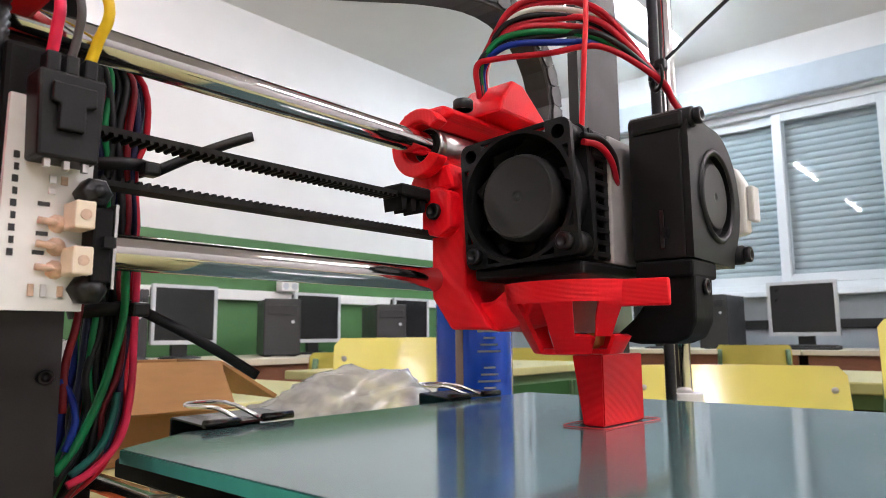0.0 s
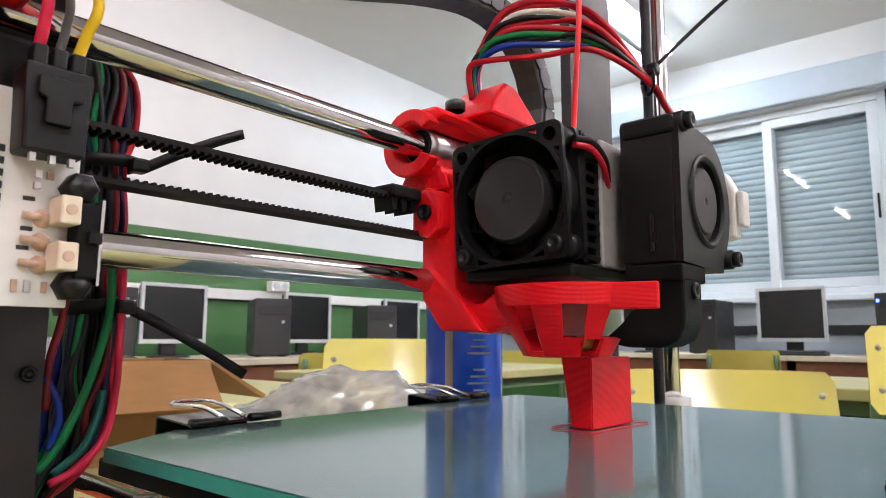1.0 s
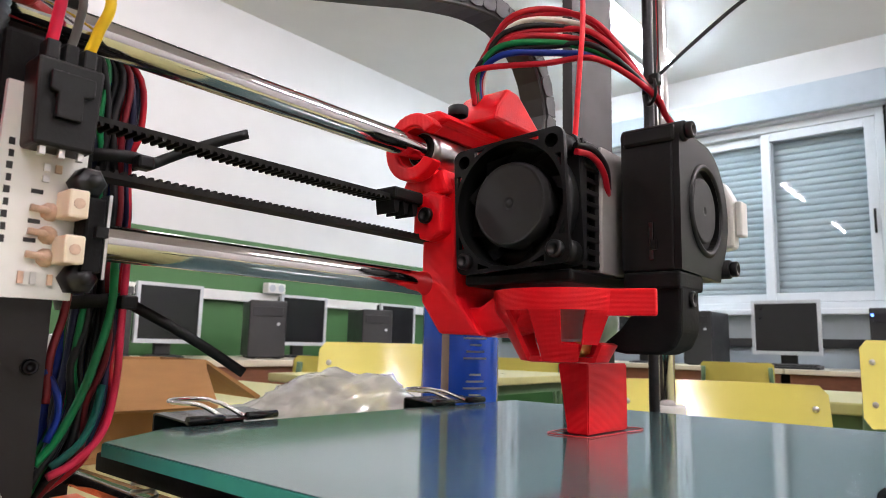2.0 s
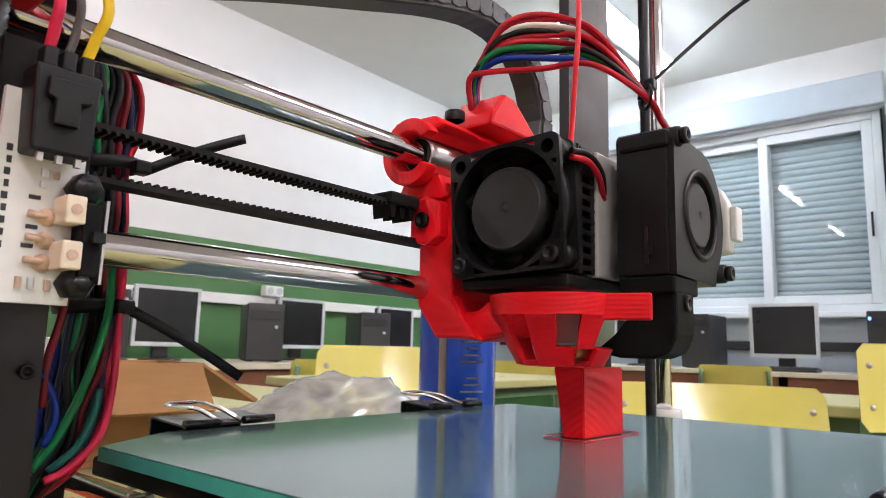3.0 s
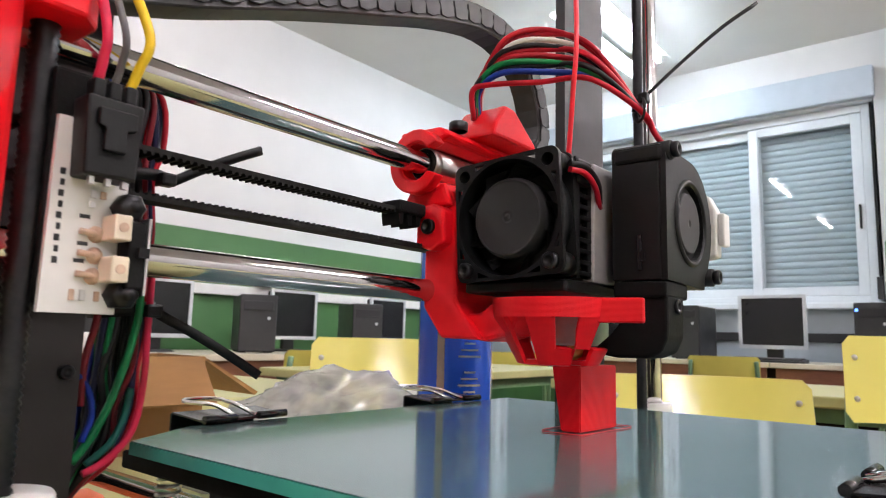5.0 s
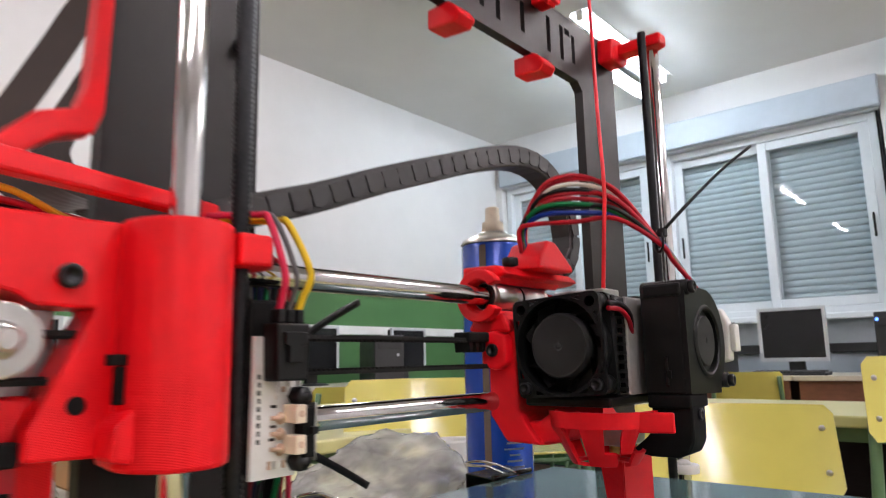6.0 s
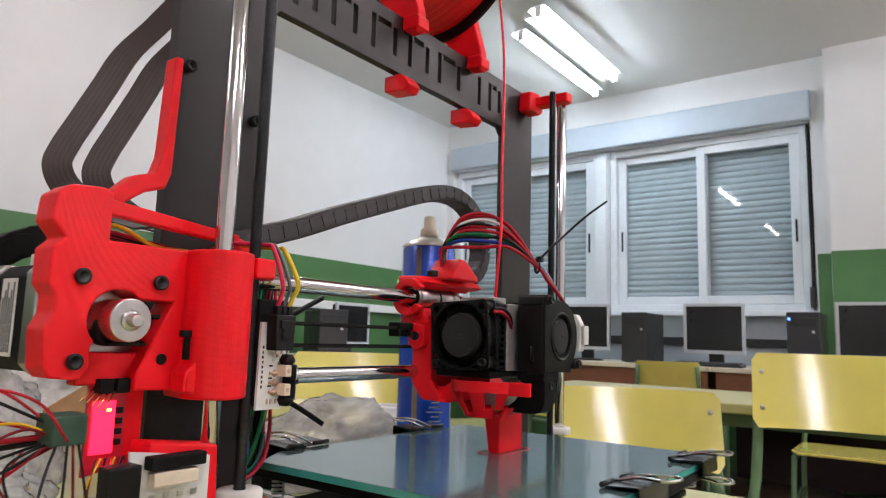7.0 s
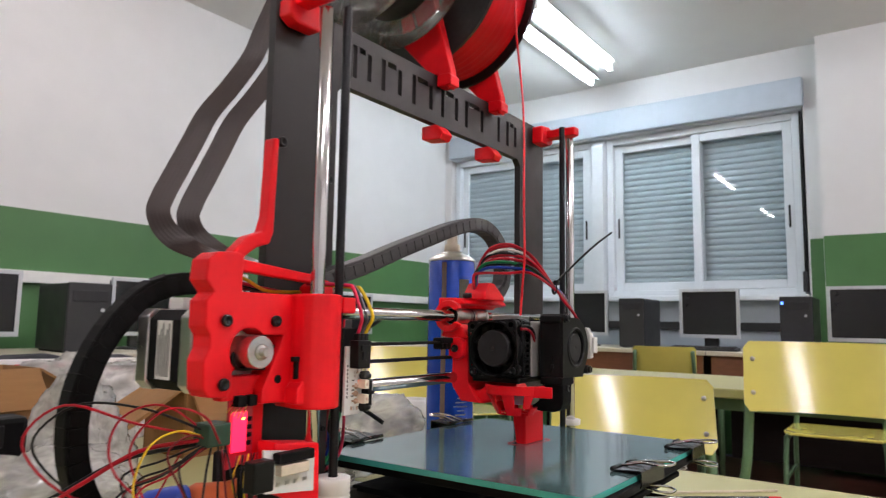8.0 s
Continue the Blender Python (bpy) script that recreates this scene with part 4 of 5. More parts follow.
# ---- carriage ----
C = CAR
carr = part("carriage", prism(B(), [(.0010, .9050), (.0010, .8640), (-.0070, .8535), (-.0240, .8530), (-.0180, .8600), (-.0135, .8660), (-.0135, .8990), (-.0105, .9050)], "x", C - .001, C + .080, .0010), RED, printer, "red printed tool carriage")
part("back_saddle", box(B(), C + .006, -.0030, .9005, C + .080, .0130, .9070, .001), RED, carr)
part("bearing_hood", prism(B(), [(.0130, .9225), (.0040, .9225), (-.0060, .9230), (-.0110, .9245), (-.0060, .9285), (.0130, .9290)], "x", C - .0030, C + .060, .0014), RED, carr)
trough = arc(0, ROD_Z, .0108, 128, -122, 20) + arc(0, ROD_Z, .0066, -118, 124, 20)
part("bearing_shell", prism(B(), trough, "x", C - .0085, C + .050, .0006), RED, carr)
part("shell_collar", prism(B(), arc(0, ROD_Z, .0116, 150, -150, 24) + arc(0, ROD_Z, .0070, -146, 146, 24), "x", C - .0095, C - .0045, .0007), RED, carr)
part("shell_web", prism(B(), [(-.0090, .9080), (-.0040, .9055), (.0060, .9070), (.0100, .9000), (.0010, .8985), (-.0125, .8990)], "x", C - .0040, C + .010, .0015), RED, carr)
for x, length in ((C - .0040, .0215), (C + .0195, .0200)):
    part("bearing", lathe(B(), (x, 0, ROD_Z), (1, 0, 0), [(.0042, .0006), (.0056, .0006), (.0058, 0), (.0061, .0003), (.0061, .0030), (.0058, .0032), (.0058, .0042), (.0061, .0044), (.0061, length - .0044), (.0058, length - .0042), (.0058, length - .0032), (.0061, length - .003), (.0061, length - .0003), (.0058, length), (.0042, length - .0006), (.0042, .0006)], 36), STEEL, carr, "steel linear bearing")
    part("bearing_seal", lathe(B(), (x - .0003, 0, ROD_Z), (1, 0, 0), [(.0041, 0), (.0056, .0001), (.0056, .0008), (.0041, .0008)], 24), RUBBER, carr)
part("belt_boss", prism(B(), [(-.0115, .8860), (-.0060, .8830), (.0010, .8850), (.0010, .8985), (-.0060, .9000), (-.0115, .8975)], "x", C - .006, C + .004, .0012), RED, carr)
screw("cap_screw", (C - .006, -.0052, .8915), (-1, 0, 0), .0027, .0018, carr)
clip = part("belt_clamp", box(B(), C - .020, BY - .0050, .8950, C - .0065, BY + .0040, .8992, .0008), MATTBLACK, carr, "black belt clamp with open teeth")
for i in range(3):
    part("clamp_tooth", prism(B(), [(C - .0195 + i * .0043, .8950), (C - .0168 + i * .0043, .8950), (C - .0172 + i * .0043, .8912), (C - .0188 + i * .0043, .8908)], "y", BY - .004, BY + .004), MATTBLACK, clip)
funnel = part("cable_holder", prism(B(), [(C + .013, .9275), (C + .043, .9275), (C + .043, .9300), (C + .028, .9405), (C + .0215, .9410), (C + .015, .9330)], "y", -.018, .002, .0012), RED, carr, "red printed cable holder")
screw("hex_nut", (C + .008, -.006, .9290), (0, 0, 1), .0036, .0036, carr)
part("lower_skirt", prism(B(), [(-.0210, .8620), (-.0100, .8620), (-.0100, .8550), (-.0230, .8525), (-.0330, .8545), (-.0360, .8610), (-.0300, .8680)], "x", C + .002, C + .018, .0015), RED, carr)

# ---- tool head: front fan, finned block, motor ----
FXX, FY, FZ = C - .004, -.0355, .8925


def rounded(cy, cz, h, r, n=5):
    p = []
    for sy, sz, a in ((1, 1, 0), (-1, 1, 90), (-1, -1, 180), (1, -1, 270)):
        p += arc(cy + sy * (h - r), cz + sz * (h - r), r, a, a + 90, n)
    return p


def circle(cy, cz, r, n=40):
    return [(cy + r * math.cos(2 * math.pi * i / n), cz + r * math.sin(2 * math.pi * i / n)) for i in range(n)]


holes = [circle(FY + a * .016, FZ + b * .016, .0022, 14) for a in (-1, 1) for b in (-1, 1)]
for a in (-1, 1):
    for b in (-1, 1):
        holes.append([(FY + a * .0189, FZ + b * .0072), (FY + a * .0189, FZ + b * .0118), (FY + a * .0169, FZ + b * .0118)])
        holes.append([(FY + a * .0072, FZ + b * .0189), (FY + a * .0118, FZ + b * .0189), (FY + a * .0118, FZ + b * .0169)])
fan = part("front_fan", holed(B(), rounded(FY, FZ, .0200, .0030), [circle(FY, FZ, .0190, 56)] + holes, "x", FXX, FXX + .0016), BLACK, printer, "black square cooling fan with round opening")
part("fan_rear_flange", holed(B(), rounded(FY, FZ, .0200, .0030), [circle(FY, FZ, .0188, 56)], "x", FXX + .0085, FXX + .0105), BLACK, fan)
duct_bm = B()
lathe(duct_bm, (FXX + .0016, FY, FZ), (1, 0, 0), [(.0190, 0), (.0197, 0), (.0194, .0070), (.0184, .0070), (.0190, 0)], 56)
part("fan_ring", duct_bm, BLACK, fan)
for a in (-1, 1):
    for b in (-1, 1):
        part("corner_post", lathe(B(), (FXX + .0016, FY + a * .016, FZ + b * .016), (1, 0, 0), [(.0022, 0), (.0036, 0), (.0036, .0070), (.0022, .0070), (.0022, 0)], 18), BLACK, fan)
        if not (a > 0 and b > 0) and not (a < 0 and b > 0):
            screw("fan_screw", (FXX + .0004, FY + a * .016, FZ + b * .016), (-1, 0, 0), .0026, .0026, fan)
rotor = part("rotor", lathe(B(), (FXX + .0098, FY, FZ), (-1, 0, 0), [(0, 0), (.0134, 0), (.0133, .0070), (.0132, .0074), (.0126, .0089), (.0124, .0092), (.0120, .0093), (.0119, .0092), (.0115, .0092), (.0022, .0092), (.0018, .0092), (.0016, .0090), (.0010, .0089), (.0008, .0092), (0, .0092)], 48), FANHUB, fan, "matt black fan hub")
part("rotor_disc", lathe(B(), (FXX + .0083, FY, FZ), (-1, 0, 0), [(.0128, 0), (.0182, 0), (.0182, .0004), (.0128, .0004)], 48), BLACK, fan)
for i in range(9):
    blades = B()
    a0 = 2 * math.pi * i / 9
    q = []
    for k in range(4):
        rr = .0124 + (.0183 - .0124) * k / 3
        a = a0 + .10 * k
        for da, xx in ((0, .0040), (.38, .0080)):
            q.append(blades.verts.new((FXX + xx, FY + rr * math.cos(a + da), FZ + rr * math.sin(a + da))))
    for k in range(3):
        blades.faces.new((q[2 * k], q[2 * k + 1], q[2 * k + 3], q[2 * k + 2]))
    bmesh.ops.solidify(blades, geom=blades.faces[:], thickness=.0006)
    part("blade", blades, MATTBLACK, fan)

tilt = Matrix.Translation((FXX, FY, FZ)) @ Matrix.Rotation(radians(-3.2), 4, "X") @ Matrix.Translation((-FXX, -FY, -FZ))
fan.matrix_basis = tilt @ WORLD[fan]

sink = part("heat_sink", box(B(), FXX + .0106, FY - .0195, FZ - .0195, FXX + .0130, FY + .0195, FZ + .0195), BLACK, printer, "black finned heat sink")
for i in range(11):
    z = FZ - .0185 + i * .0036
    part("fin", box(B(), FXX + .0130, FY - .0193, z, FXX + .0215, FY + .0193, z + .0016, .0003), BLACK, sink)
for y in (FY - .0190, FY + .0170):
    part("fin_end", box(B(), FXX + .0190, y, FZ - .0190, FXX + .0216, y + .002, FZ + .0190), BLACK, sink)
drive = part("extruder_block", box(B(), FXX + .0218, FY - .0200, FZ - .0200, FXX + .0375, FY + .0200, FZ + .0195, .0006), CASTMETAL, printer, "bare metal extruder body")
part("motor_mount", box(B(), FXX + .0040, FY - .0195, FZ - .0240, FXX + .0560, FY + .0190, FZ - .0202, .001), BLACK, drive, "black plate under the extruder")
part("top_plate", box(B(), FXX + .0190, FY - .0120, FZ + .0196, FXX + .0330, FY + .0120, FZ + .0235, .0006), ALU, drive)
part("idler_arm", prism(B(), [(FY - .0200, FZ + .0190), (FY - .0130, FZ + .0215), (FY - .0050, FZ + .0200), (FY - .0050, FZ + .0110), (FY - .0200, FZ + .0110)], "x", FXX + .0110, FXX + .0205, .0008), BLACK, drive)
emotor = part("extruder_motor", prism(B(), [(FY - .0210, FZ - .0170), (FY - .0170, FZ - .0210), (FY + .0170, FZ - .0210), (FY + .0210, FZ - .0170), (FY + .0210, FZ + .0170), (FY + .0170, FZ + .0210), (FY - .0170, FZ + .0210), (FY - .0210, FZ + .0170)], "x", FXX + .0377, FXX + .0660, .0006), MATTBLACK, printer, "black stepper motor of the tool head")
part("motor_plug", prism(B(), [(-.0790, .8850), (-.0680, .8830), (-.0680, .9080), (-.0760, .9080), (-.0790, .9020)], "x", C + .0680, C + .0740, .0010), WHITEPL, emotor, "white motor plug")
part("plug_block", box(B(), C + .0690, -.0815, .8890, C + .0755, -.0791, .9010, .0006), WHITEPL, emotor)
part("plug_lead", box(B(), C + .055, -.0700, .8960, C + .0685, -.0560, .9040, .001), MATTBLACK, emotor)
wire("fan_lead", [(FXX + .006, FY - .0205, FZ + .013), (FXX + .012, FY - .0225, FZ + .0125), (FXX + .019, FY - .0225, FZ + .0090), (FXX + .0265, FY - .0200, FZ + .0040)], .0010, WIRES["red"], fan, "red fan wire")
wire("fan_lead", [(FXX + .006, FY - .0205, FZ + .0150), (FXX + .013, FY - .0225, FZ + .0148), (FXX + .021, FY - .0225, FZ + .0110), (FXX + .0280, FY - .0195, FZ + .0060)], .0010, WIRES["black"], fan, "black fan wire")

# ---- side blower with its duct ----
BX0, BX1, BY0, BY1, BZ0, BZ1 = C + .022, C + .062, -.0780, -.0597, .8730, .9155
bcx, bcz = C + .0435, .8935
outline = [(BX0, BZ0), (BX0, BZ1 - .002), (BX0 + .002, BZ1)] + [(bcx + .0215 * math.cos(radians(a)), bcz + .0215 * math.sin(radians(a))) for a in (80, 65, 50, 35, 20, 5, -10, -25, -40, -52)] + [(BX1 - .006, BZ0 - .001)]
blower = part("blower", holed(B(), outline, [circle(bcx, bcz, .0128, 44)], "y", BY0, BY0 + .0020), BLACK, printer, "black side blower with round intake")
part("blower_shell", prism(B(), outline, "y", BY0 + .0021, BY1, .0006), BLACK, blower)
part("intake_lip", lathe(B(), (bcx, BY0 - .0002, bcz), (0, 1, 0), [(.0128, .0022), (.0130, -.0004), (.0140, -.0008), (.0148, 0), (.0148, .0022)], 44), BLACK, blower)
brot = part("blower_rotor", lathe(B(), (bcx, BY0 + .0022, bcz), (0, -1, 0), [(.0104, 0), (.0104, .0012), (.0100, .0018), (.0098, .0019), (.0094, .0019), (.0016, .0019), (.0013, .0019), (.0010, .0016), (0, .0016)], 40), FANHUB, blower, "matt black blower hub")
for x, z in ((BX0 + .003, BZ1 - .001), (BX1 + .001, BZ0 + .004)):
    post = part("screw_post", cyl(B(), (x, BY0 - .0012, z), (x, BY1, z), .0032, 18, bevel=.0004), BLACK, blower)
    screw("post_screw", (x, BY0 - .0012, z), (0, -1, 0), .0026, .0022, post)
part("top_rib", box(B(), BX0 - .001, BY0 + .001, BZ1 - .0045, BX0 + .006, BY1 - .001, BZ1 + .0010, .0012), BLACK, blower)
part("clip_slot", box(B(), BX0 - .0008, BY0 + .008, BZ0 + .003, BX0 - .0001, BY0 + .0095, BZ0 + .0145, .0002), BLACKGLOSS, blower)
part("side_tab", box(B(), BX0 - .0012, BY0 + .0070, BZ0 + .006, BX0 - .0002, BY0 + .0085, BZ0 + .009), BLACK, blower)
noz = Vector((C + .0280, -.0430, .8458))
dpts = [(-.0525, .8512), (-.0560, .8494), (-.0600, .8486), (-.0705, .8486), (-.0750, .8505), (-.0772, .8550), (-.0774, .8600), (-.0774, BZ0 - .0012), (-.0605, BZ0 - .0012), (-.0618, .8640), (-.0622, .8605), (-.0585, .8560)]
air = part("air_duct", prism(B(), dpts, "x", BX0 + .0006, BX0 + .0150, .0009), MATTBLACK, blower, "black printed air duct tapering to a beak")
screw("duct_screw", (BX0 + .0085, -.0774, .8650), (0, -1, 0), .0024, .0010, air)
part("duct_collar", box(B(), BX0 - .0006, BY0 + .0004, BZ0 - .0055, BX0 + .0185, BY1 - .0006, BZ0 - .0003, .0008), MATTBLACK, air)

# ---- red nozzle shroud ----
shroud = B()
cx, cy = C + .0155, -.0435
segs = 72
for i in range(segs):
    a0, a1 = 2 * math.pi * i / segs, 2 * math.pi * (i + 1) / segs
    deg = math.degrees((a0 + a1) / 2)
    def P3(a, r, z):
        return (cx + r * math.cos(a) * 1.0, cy + r * math.sin(a) * 1.08, z)
    rows = [(.0100, .8456), (.0124, .8460), (.0150, .8510), (.0176, .8560), (.0202, .8606), (.0206, .8668)]
    for k in range(5):
        if (deg > 282 or deg < 25) and k in (2, 3, 4):
            continue
        if 244 < deg <= 282 and k in (2, 3):
            continue
        if 226 < deg <= 252 and k in (0, 1):
            continue
        if (156 < deg < 180 or 92 < deg < 122 or 40 < deg < 66) and k in (1, 2, 3):
            continue
        if 206 < deg < 224 and k in (2, 3):
            continue
        q = [shroud.verts.new(P3(a, *rows[kk])) for kk in (k, k + 1) for a in (a0, a1)]
        shroud.faces.new((q[0], q[1], q[3], q[2]))
bmesh.ops.remove_doubles(shroud, verts=shroud.verts[:], dist=.00005)
bmesh.ops.recalc_face_normals(shroud, faces=shroud.faces[:])
bmesh.ops.solidify(shroud, geom=shroud.faces[:], thickness=.0014)
shroud_ob = part("nozzle_shroud", shroud, RED, printer, "red printed slotted nozzle shroud")
part("shroud_arm", prism(B(), [(C + .0058, -.0610), (C + .0102, -.0752), (C + .0125, -.0746), (C + .0092, -.0606)], "z", .8592, .8668, .0006), RED, shroud_ob)
part("heater_block", box(B(), noz.x - .010, noz.y - .008, .8520, noz.x + .010, noz.y + .008, .8630, .0006), ALU, printer, "small aluminium heater block")
part("nozzle", lathe(B(), noz, (0, 0, 1), [(0, 0), (.0004, 0), (.0024, .0022), (.0035, .0024), (.0035, .0054), (.0026, .0056), (.0026, .0062), (0, .0062)], 6), BRASS, printer, "brass nozzle")

# ---- drag chains ----
def chain(name, pts, w, h, pitch, label, material, side=(0, 1, 0)):
    """Cable chain of separate links along a smooth curve."""
    curve = spline(pts, 40)
    lens = [0.0]
    for a, b in zip(curve, curve[1:]):
        lens.append(lens[-1] + (b - a).length)
    base = None
    n = int(lens[-1] / pitch)
    at = lambda s: curve[min(range(len(lens)), key=lambda i: abs(lens[i] - s))]
    proto = bpy.data.meshes.new("link")
    bm = B()
    o = [(-w / 2, -h / 2), (w / 2, -h / 2), (w / 2, h / 2), (-w / 2, h / 2)]
    holed(bm, o, [[(x * .82, z * .78) for x, z in o]], "y", -pitch * .60, pitch * .44)
    bmesh.ops.bevel(bm, geom=[e for e in bm.edges if abs(e.verts[0].co.y - e.verts[1].co.y) > pitch * .5], offset=.0006, segments=1, affect="EDGES")
    lug = bpy.data.meshes.new("lug")
    lb = B()
    prism(lb, [(pitch * .95, 0), (pitch * .80, h * .30), (pitch * .30, h * .38), (-pitch * .05, h * .30), (-pitch * .05, -h * .30), (pitch * .30, -h * .38), (pitch * .80, -h * .30)], "x", -w / 2 - .0009, -w / 2 - .0001, .0002)
    bmesh.ops.recalc_face_normals(lb, faces=lb.faces[:])
    lb.to_mesh(lug)
    lb.free()
    lug.materials.append(material)
    bmesh.ops.recalc_face_normals(bm, faces=bm.faces[:])
    bm.to_mesh(proto)
    bm.free()
    proto.materials.append(material)
    top = thing(name, pts[0], label, "cable chain")
    for i in range(n):
        p, q = at(i * pitch), at((i + 1) * pitch)
        d = (q - p).normalized()
        s = Vector(side)
        s = (s - d * s.dot(d)).normalized()
        u = s.cross(d)
        m = Matrix((s, d, u)).transposed().to_4x4()
        m.translation = (p + q) / 2
        ob = new("link", proto)
        ob.parent = top
        ob.matrix_parent_inverse = WORLD[top].inverted()
        ob.matrix_basis = m
        lo = new("lug", lug)
        lo.parent = ob
        lo.matrix_basis = pose(0, -pitch * .45, 0)
    return top


chain("drag_chain", [(.020, .0135, .9330), (.042, .0130, .9405), (.060, .0125, .9465), (.092, .012, .9590), (.130, .012, .9725), (.162, .012, .9835), (.190, .012, .9900), (.212, .012, .9885), (.230, .012, .9775), (.2390, .012, .9560), (.2350, .012, .9410), (.220, .012, .9320)], .012, .0108, .0092, "dark grey plastic drag chain arching to the carriage", CHAINMAT)
chain("drag_chain", [(-.030, .045, .9310), (-.050, .068, .9270), (-.070, .070, .9100), (-.084, .070, .8870), (-.0905, .070, .8610), (-.0890, .070, .8360), (-.0800, .070, .8130), (-.0620, .070, .7900), (-.038, .075, .7700)], .011, .0125, .0085, "black plastic drag chain curving down to the table", MATTBLACK)

# ---- wires from carriage to tool head ----
hose = thing("head_wires", (C + .03, -.005, .945), "arched bundle of coloured wires over the tool head", "wires")
hw = [("red", .0011), ("blue", .0012), ("green", .0012), ("black", .0011), ("red", .0011), ("black", .0010), ("red", .0011), ("white", .0010), ("red", .0011), ("red", .0010)]
for i, (c, r) in enumerate(hw):
    k = i / (len(hw) - 1)
    lift = .954 + .017 * k + (i % 3) * .0018
    jx = ((i * 37) % 10 - 5) * .0005
    wire("head_wire", [(C + .020 + jx, -.006, .936), (C + .0160 + jx + .003 * k, -.008, .946 + .004 * k), (C + .0165 + .005 * k, -.017 - jx, lift - .006), (C + .025 + .006 * k, -.031, lift - .002 - .004 * (1 - k)), (C + .035 + jx, -.047, .9480 + .0130 * k), (C + .0455 + jx * .6, -.0600 + jx * .6, .9375 + jx * .6), (C + .0545 + jx, -.0615 + jx * .6, .9320 + jx), (C + .0640 + jx, -.0650 + jx, .922 + jx), (C + .0700 + jx * .6, -.0690 + jx * .5, .911)], r, WIRES[c], hose, c + " insulated wire", n=6)
bm = B()
sweep(bm, [(C + .0455 + .0018 * math.cos(radians(a)), -.0600 + .0026 * math.cos(radians(a)), .9375 + .0042 * math.sin(radians(a))) for a in range(0, 361, 40)], rect(.0008, .0022), n=2)
tie = part("cable_tie", bm, BLACK, hose, "black cable tie with a long tail")
part("tie_head", box(B(), C + .0435, -.0635, .9395, C + .0475, -.0600, .9432, .0006), BLACK, tie)
part("tie_tail", sweep(B(), [(C + .0460, -.0610, .9415), (C + .0560, -.0710, .9555), (C + .0670, -.0830, .9705), (C + .0765, -.0930, .9810)], rect(.0012, .0030), side=(0, 0, 1), n=4), BLACK, tie)

# ---- bed ----
bed = part("heated_bed", prism(B(), [(.066, -.1460), (.274, -.1460), (.274, .0440), (.066, .0440)], "z", .8140, .8190, .0008), MATTBLACK, printer, "black heated bed plate under the glass")
part("bed_carrier", box(B(), .075, -.130, .7980, .262, .030, .8020, .001), MATTBLACK, printer)
for x in (.074, .266):
    for y in (-.131, .031):
        bm = B()
        sweep(bm, [(x + .0032 * math.cos(i * .9), y + .0032 * math.sin(i * .9), .8022 + i * .00031) for i in range(36)], ring(.0005, 6), n=2)
        part("bed_spring", bm, STEEL, bed, "small steel levelling spring")
        screw("bed_screw", (x, y, .8139), (0, 0, -1), .0028, .0010, bed)
for x in (.110, .215):
    part("bed_rod", cyl(B(), (x, -.19, .790), (x, .20, .790), .004, 16), CHROME, printer)
    for y in (-.195, .205):
        part("rod_foot", box(B(), x - .012, y - .008, .752, x + .012, y + .008, .798, .002), MATTBLACK, printer)
part("cross_bar", box(B(), .04, -.203, .765, .29, -.198, .785), MATTBLACK, printer)

glass = thing("glass_plate", (.168, -.05, .8180), "greenish glass build plate with a clipped corner", "glass plate")
gp = [(.0660, -.1430), (.2660, -.1460), (.2720, -.1400), (.2720, .0470), (.0900, .0500), (.0630, .0330), (.0630, -.1405)]
part("glass_top", prism(B(), gp, "z", GLASS_Z - .0002, GLASS_Z), GLASS, glass, "dark mirror-like glass surface")
part("glass_edge", prism(B(), [(x + (.0004 if x > .15 else -.0004), y) for x, y in gp], "z", .8195, GLASS_Z - .0003), GLASSEDGE, glass, "bright green glass edge")


# ======================= things on and round the printer =======================
def binder_clip(at, rz, label="black binder clip with steel wire handles gripping the glass edge", open_up=20):
    """Sprung triangular body with two wire handles; its jaws point to local +y."""
    c = thing("binder_clip", (0, 0, 0), label, "clip", "binder clips")
    body = B()
    L = .0178
    out = [(.0105, .0005), (.0100, .0012), (-.0080, .0026), (-.0092, .0020), (-.0092, -.0066), (-.0080, -.0074), (.0100, -.0060), (.0105, -.0052), (.0100, -.0048), (-.0078, -.0064), (-.0084, -.0060), (-.0084, .0014), (-.0078, .0020), (.0100, .0006)]
    prism(body, [(p[0], p[1]) for p in out], "x", -L, L)
    part("body", body, BLACKGLOSS, c)
    for z, s in ((.0014, 1), (-.0058, -1)):
        for e in (-1, 1):
            part("rolled_edge", cyl(B(), (e * L * .98, .0095, z), (e * L * .28, .0095, z), .0014, 12), BLACKGLOSS, c)
        k = math.tan(radians(open_up))
        q = [(-.0042, .0095, z)] + [(sx * wx, y, z + s * (.0030 - y * k)) for sx, wx, y in ((-1, .0042, -.003), (-1, .0058, -.010), (-1, .0076, -.016), (-1, .0050, -.0205), (0, 0, -.0215), (1, .0050, -.0205), (1, .0076, -.016), (1, .0058, -.010), (1, .0042, -.003))] + [(.0042, .0095, z)]
        part("wire_handle", sweep(B(), q, ring(.0008, 8), n=4), CHROME, c, "bright steel wire handle")
    c.matrix_basis = pose(*at, 0, 0, rz)
    return c


binder_clip((.1120, .0600, GLASS_Z + .0002), 184, open_up=2)
binder_clip((.2290, .0570, GLASS_Z + .0002), 178, open_up=2)
binder_clip((.2440, -.1400, GLASS_Z + .0002), 2, open_up=4)
binder_clip((.1480, -.1390, GLASS_Z + .0002), -3, open_up=3)

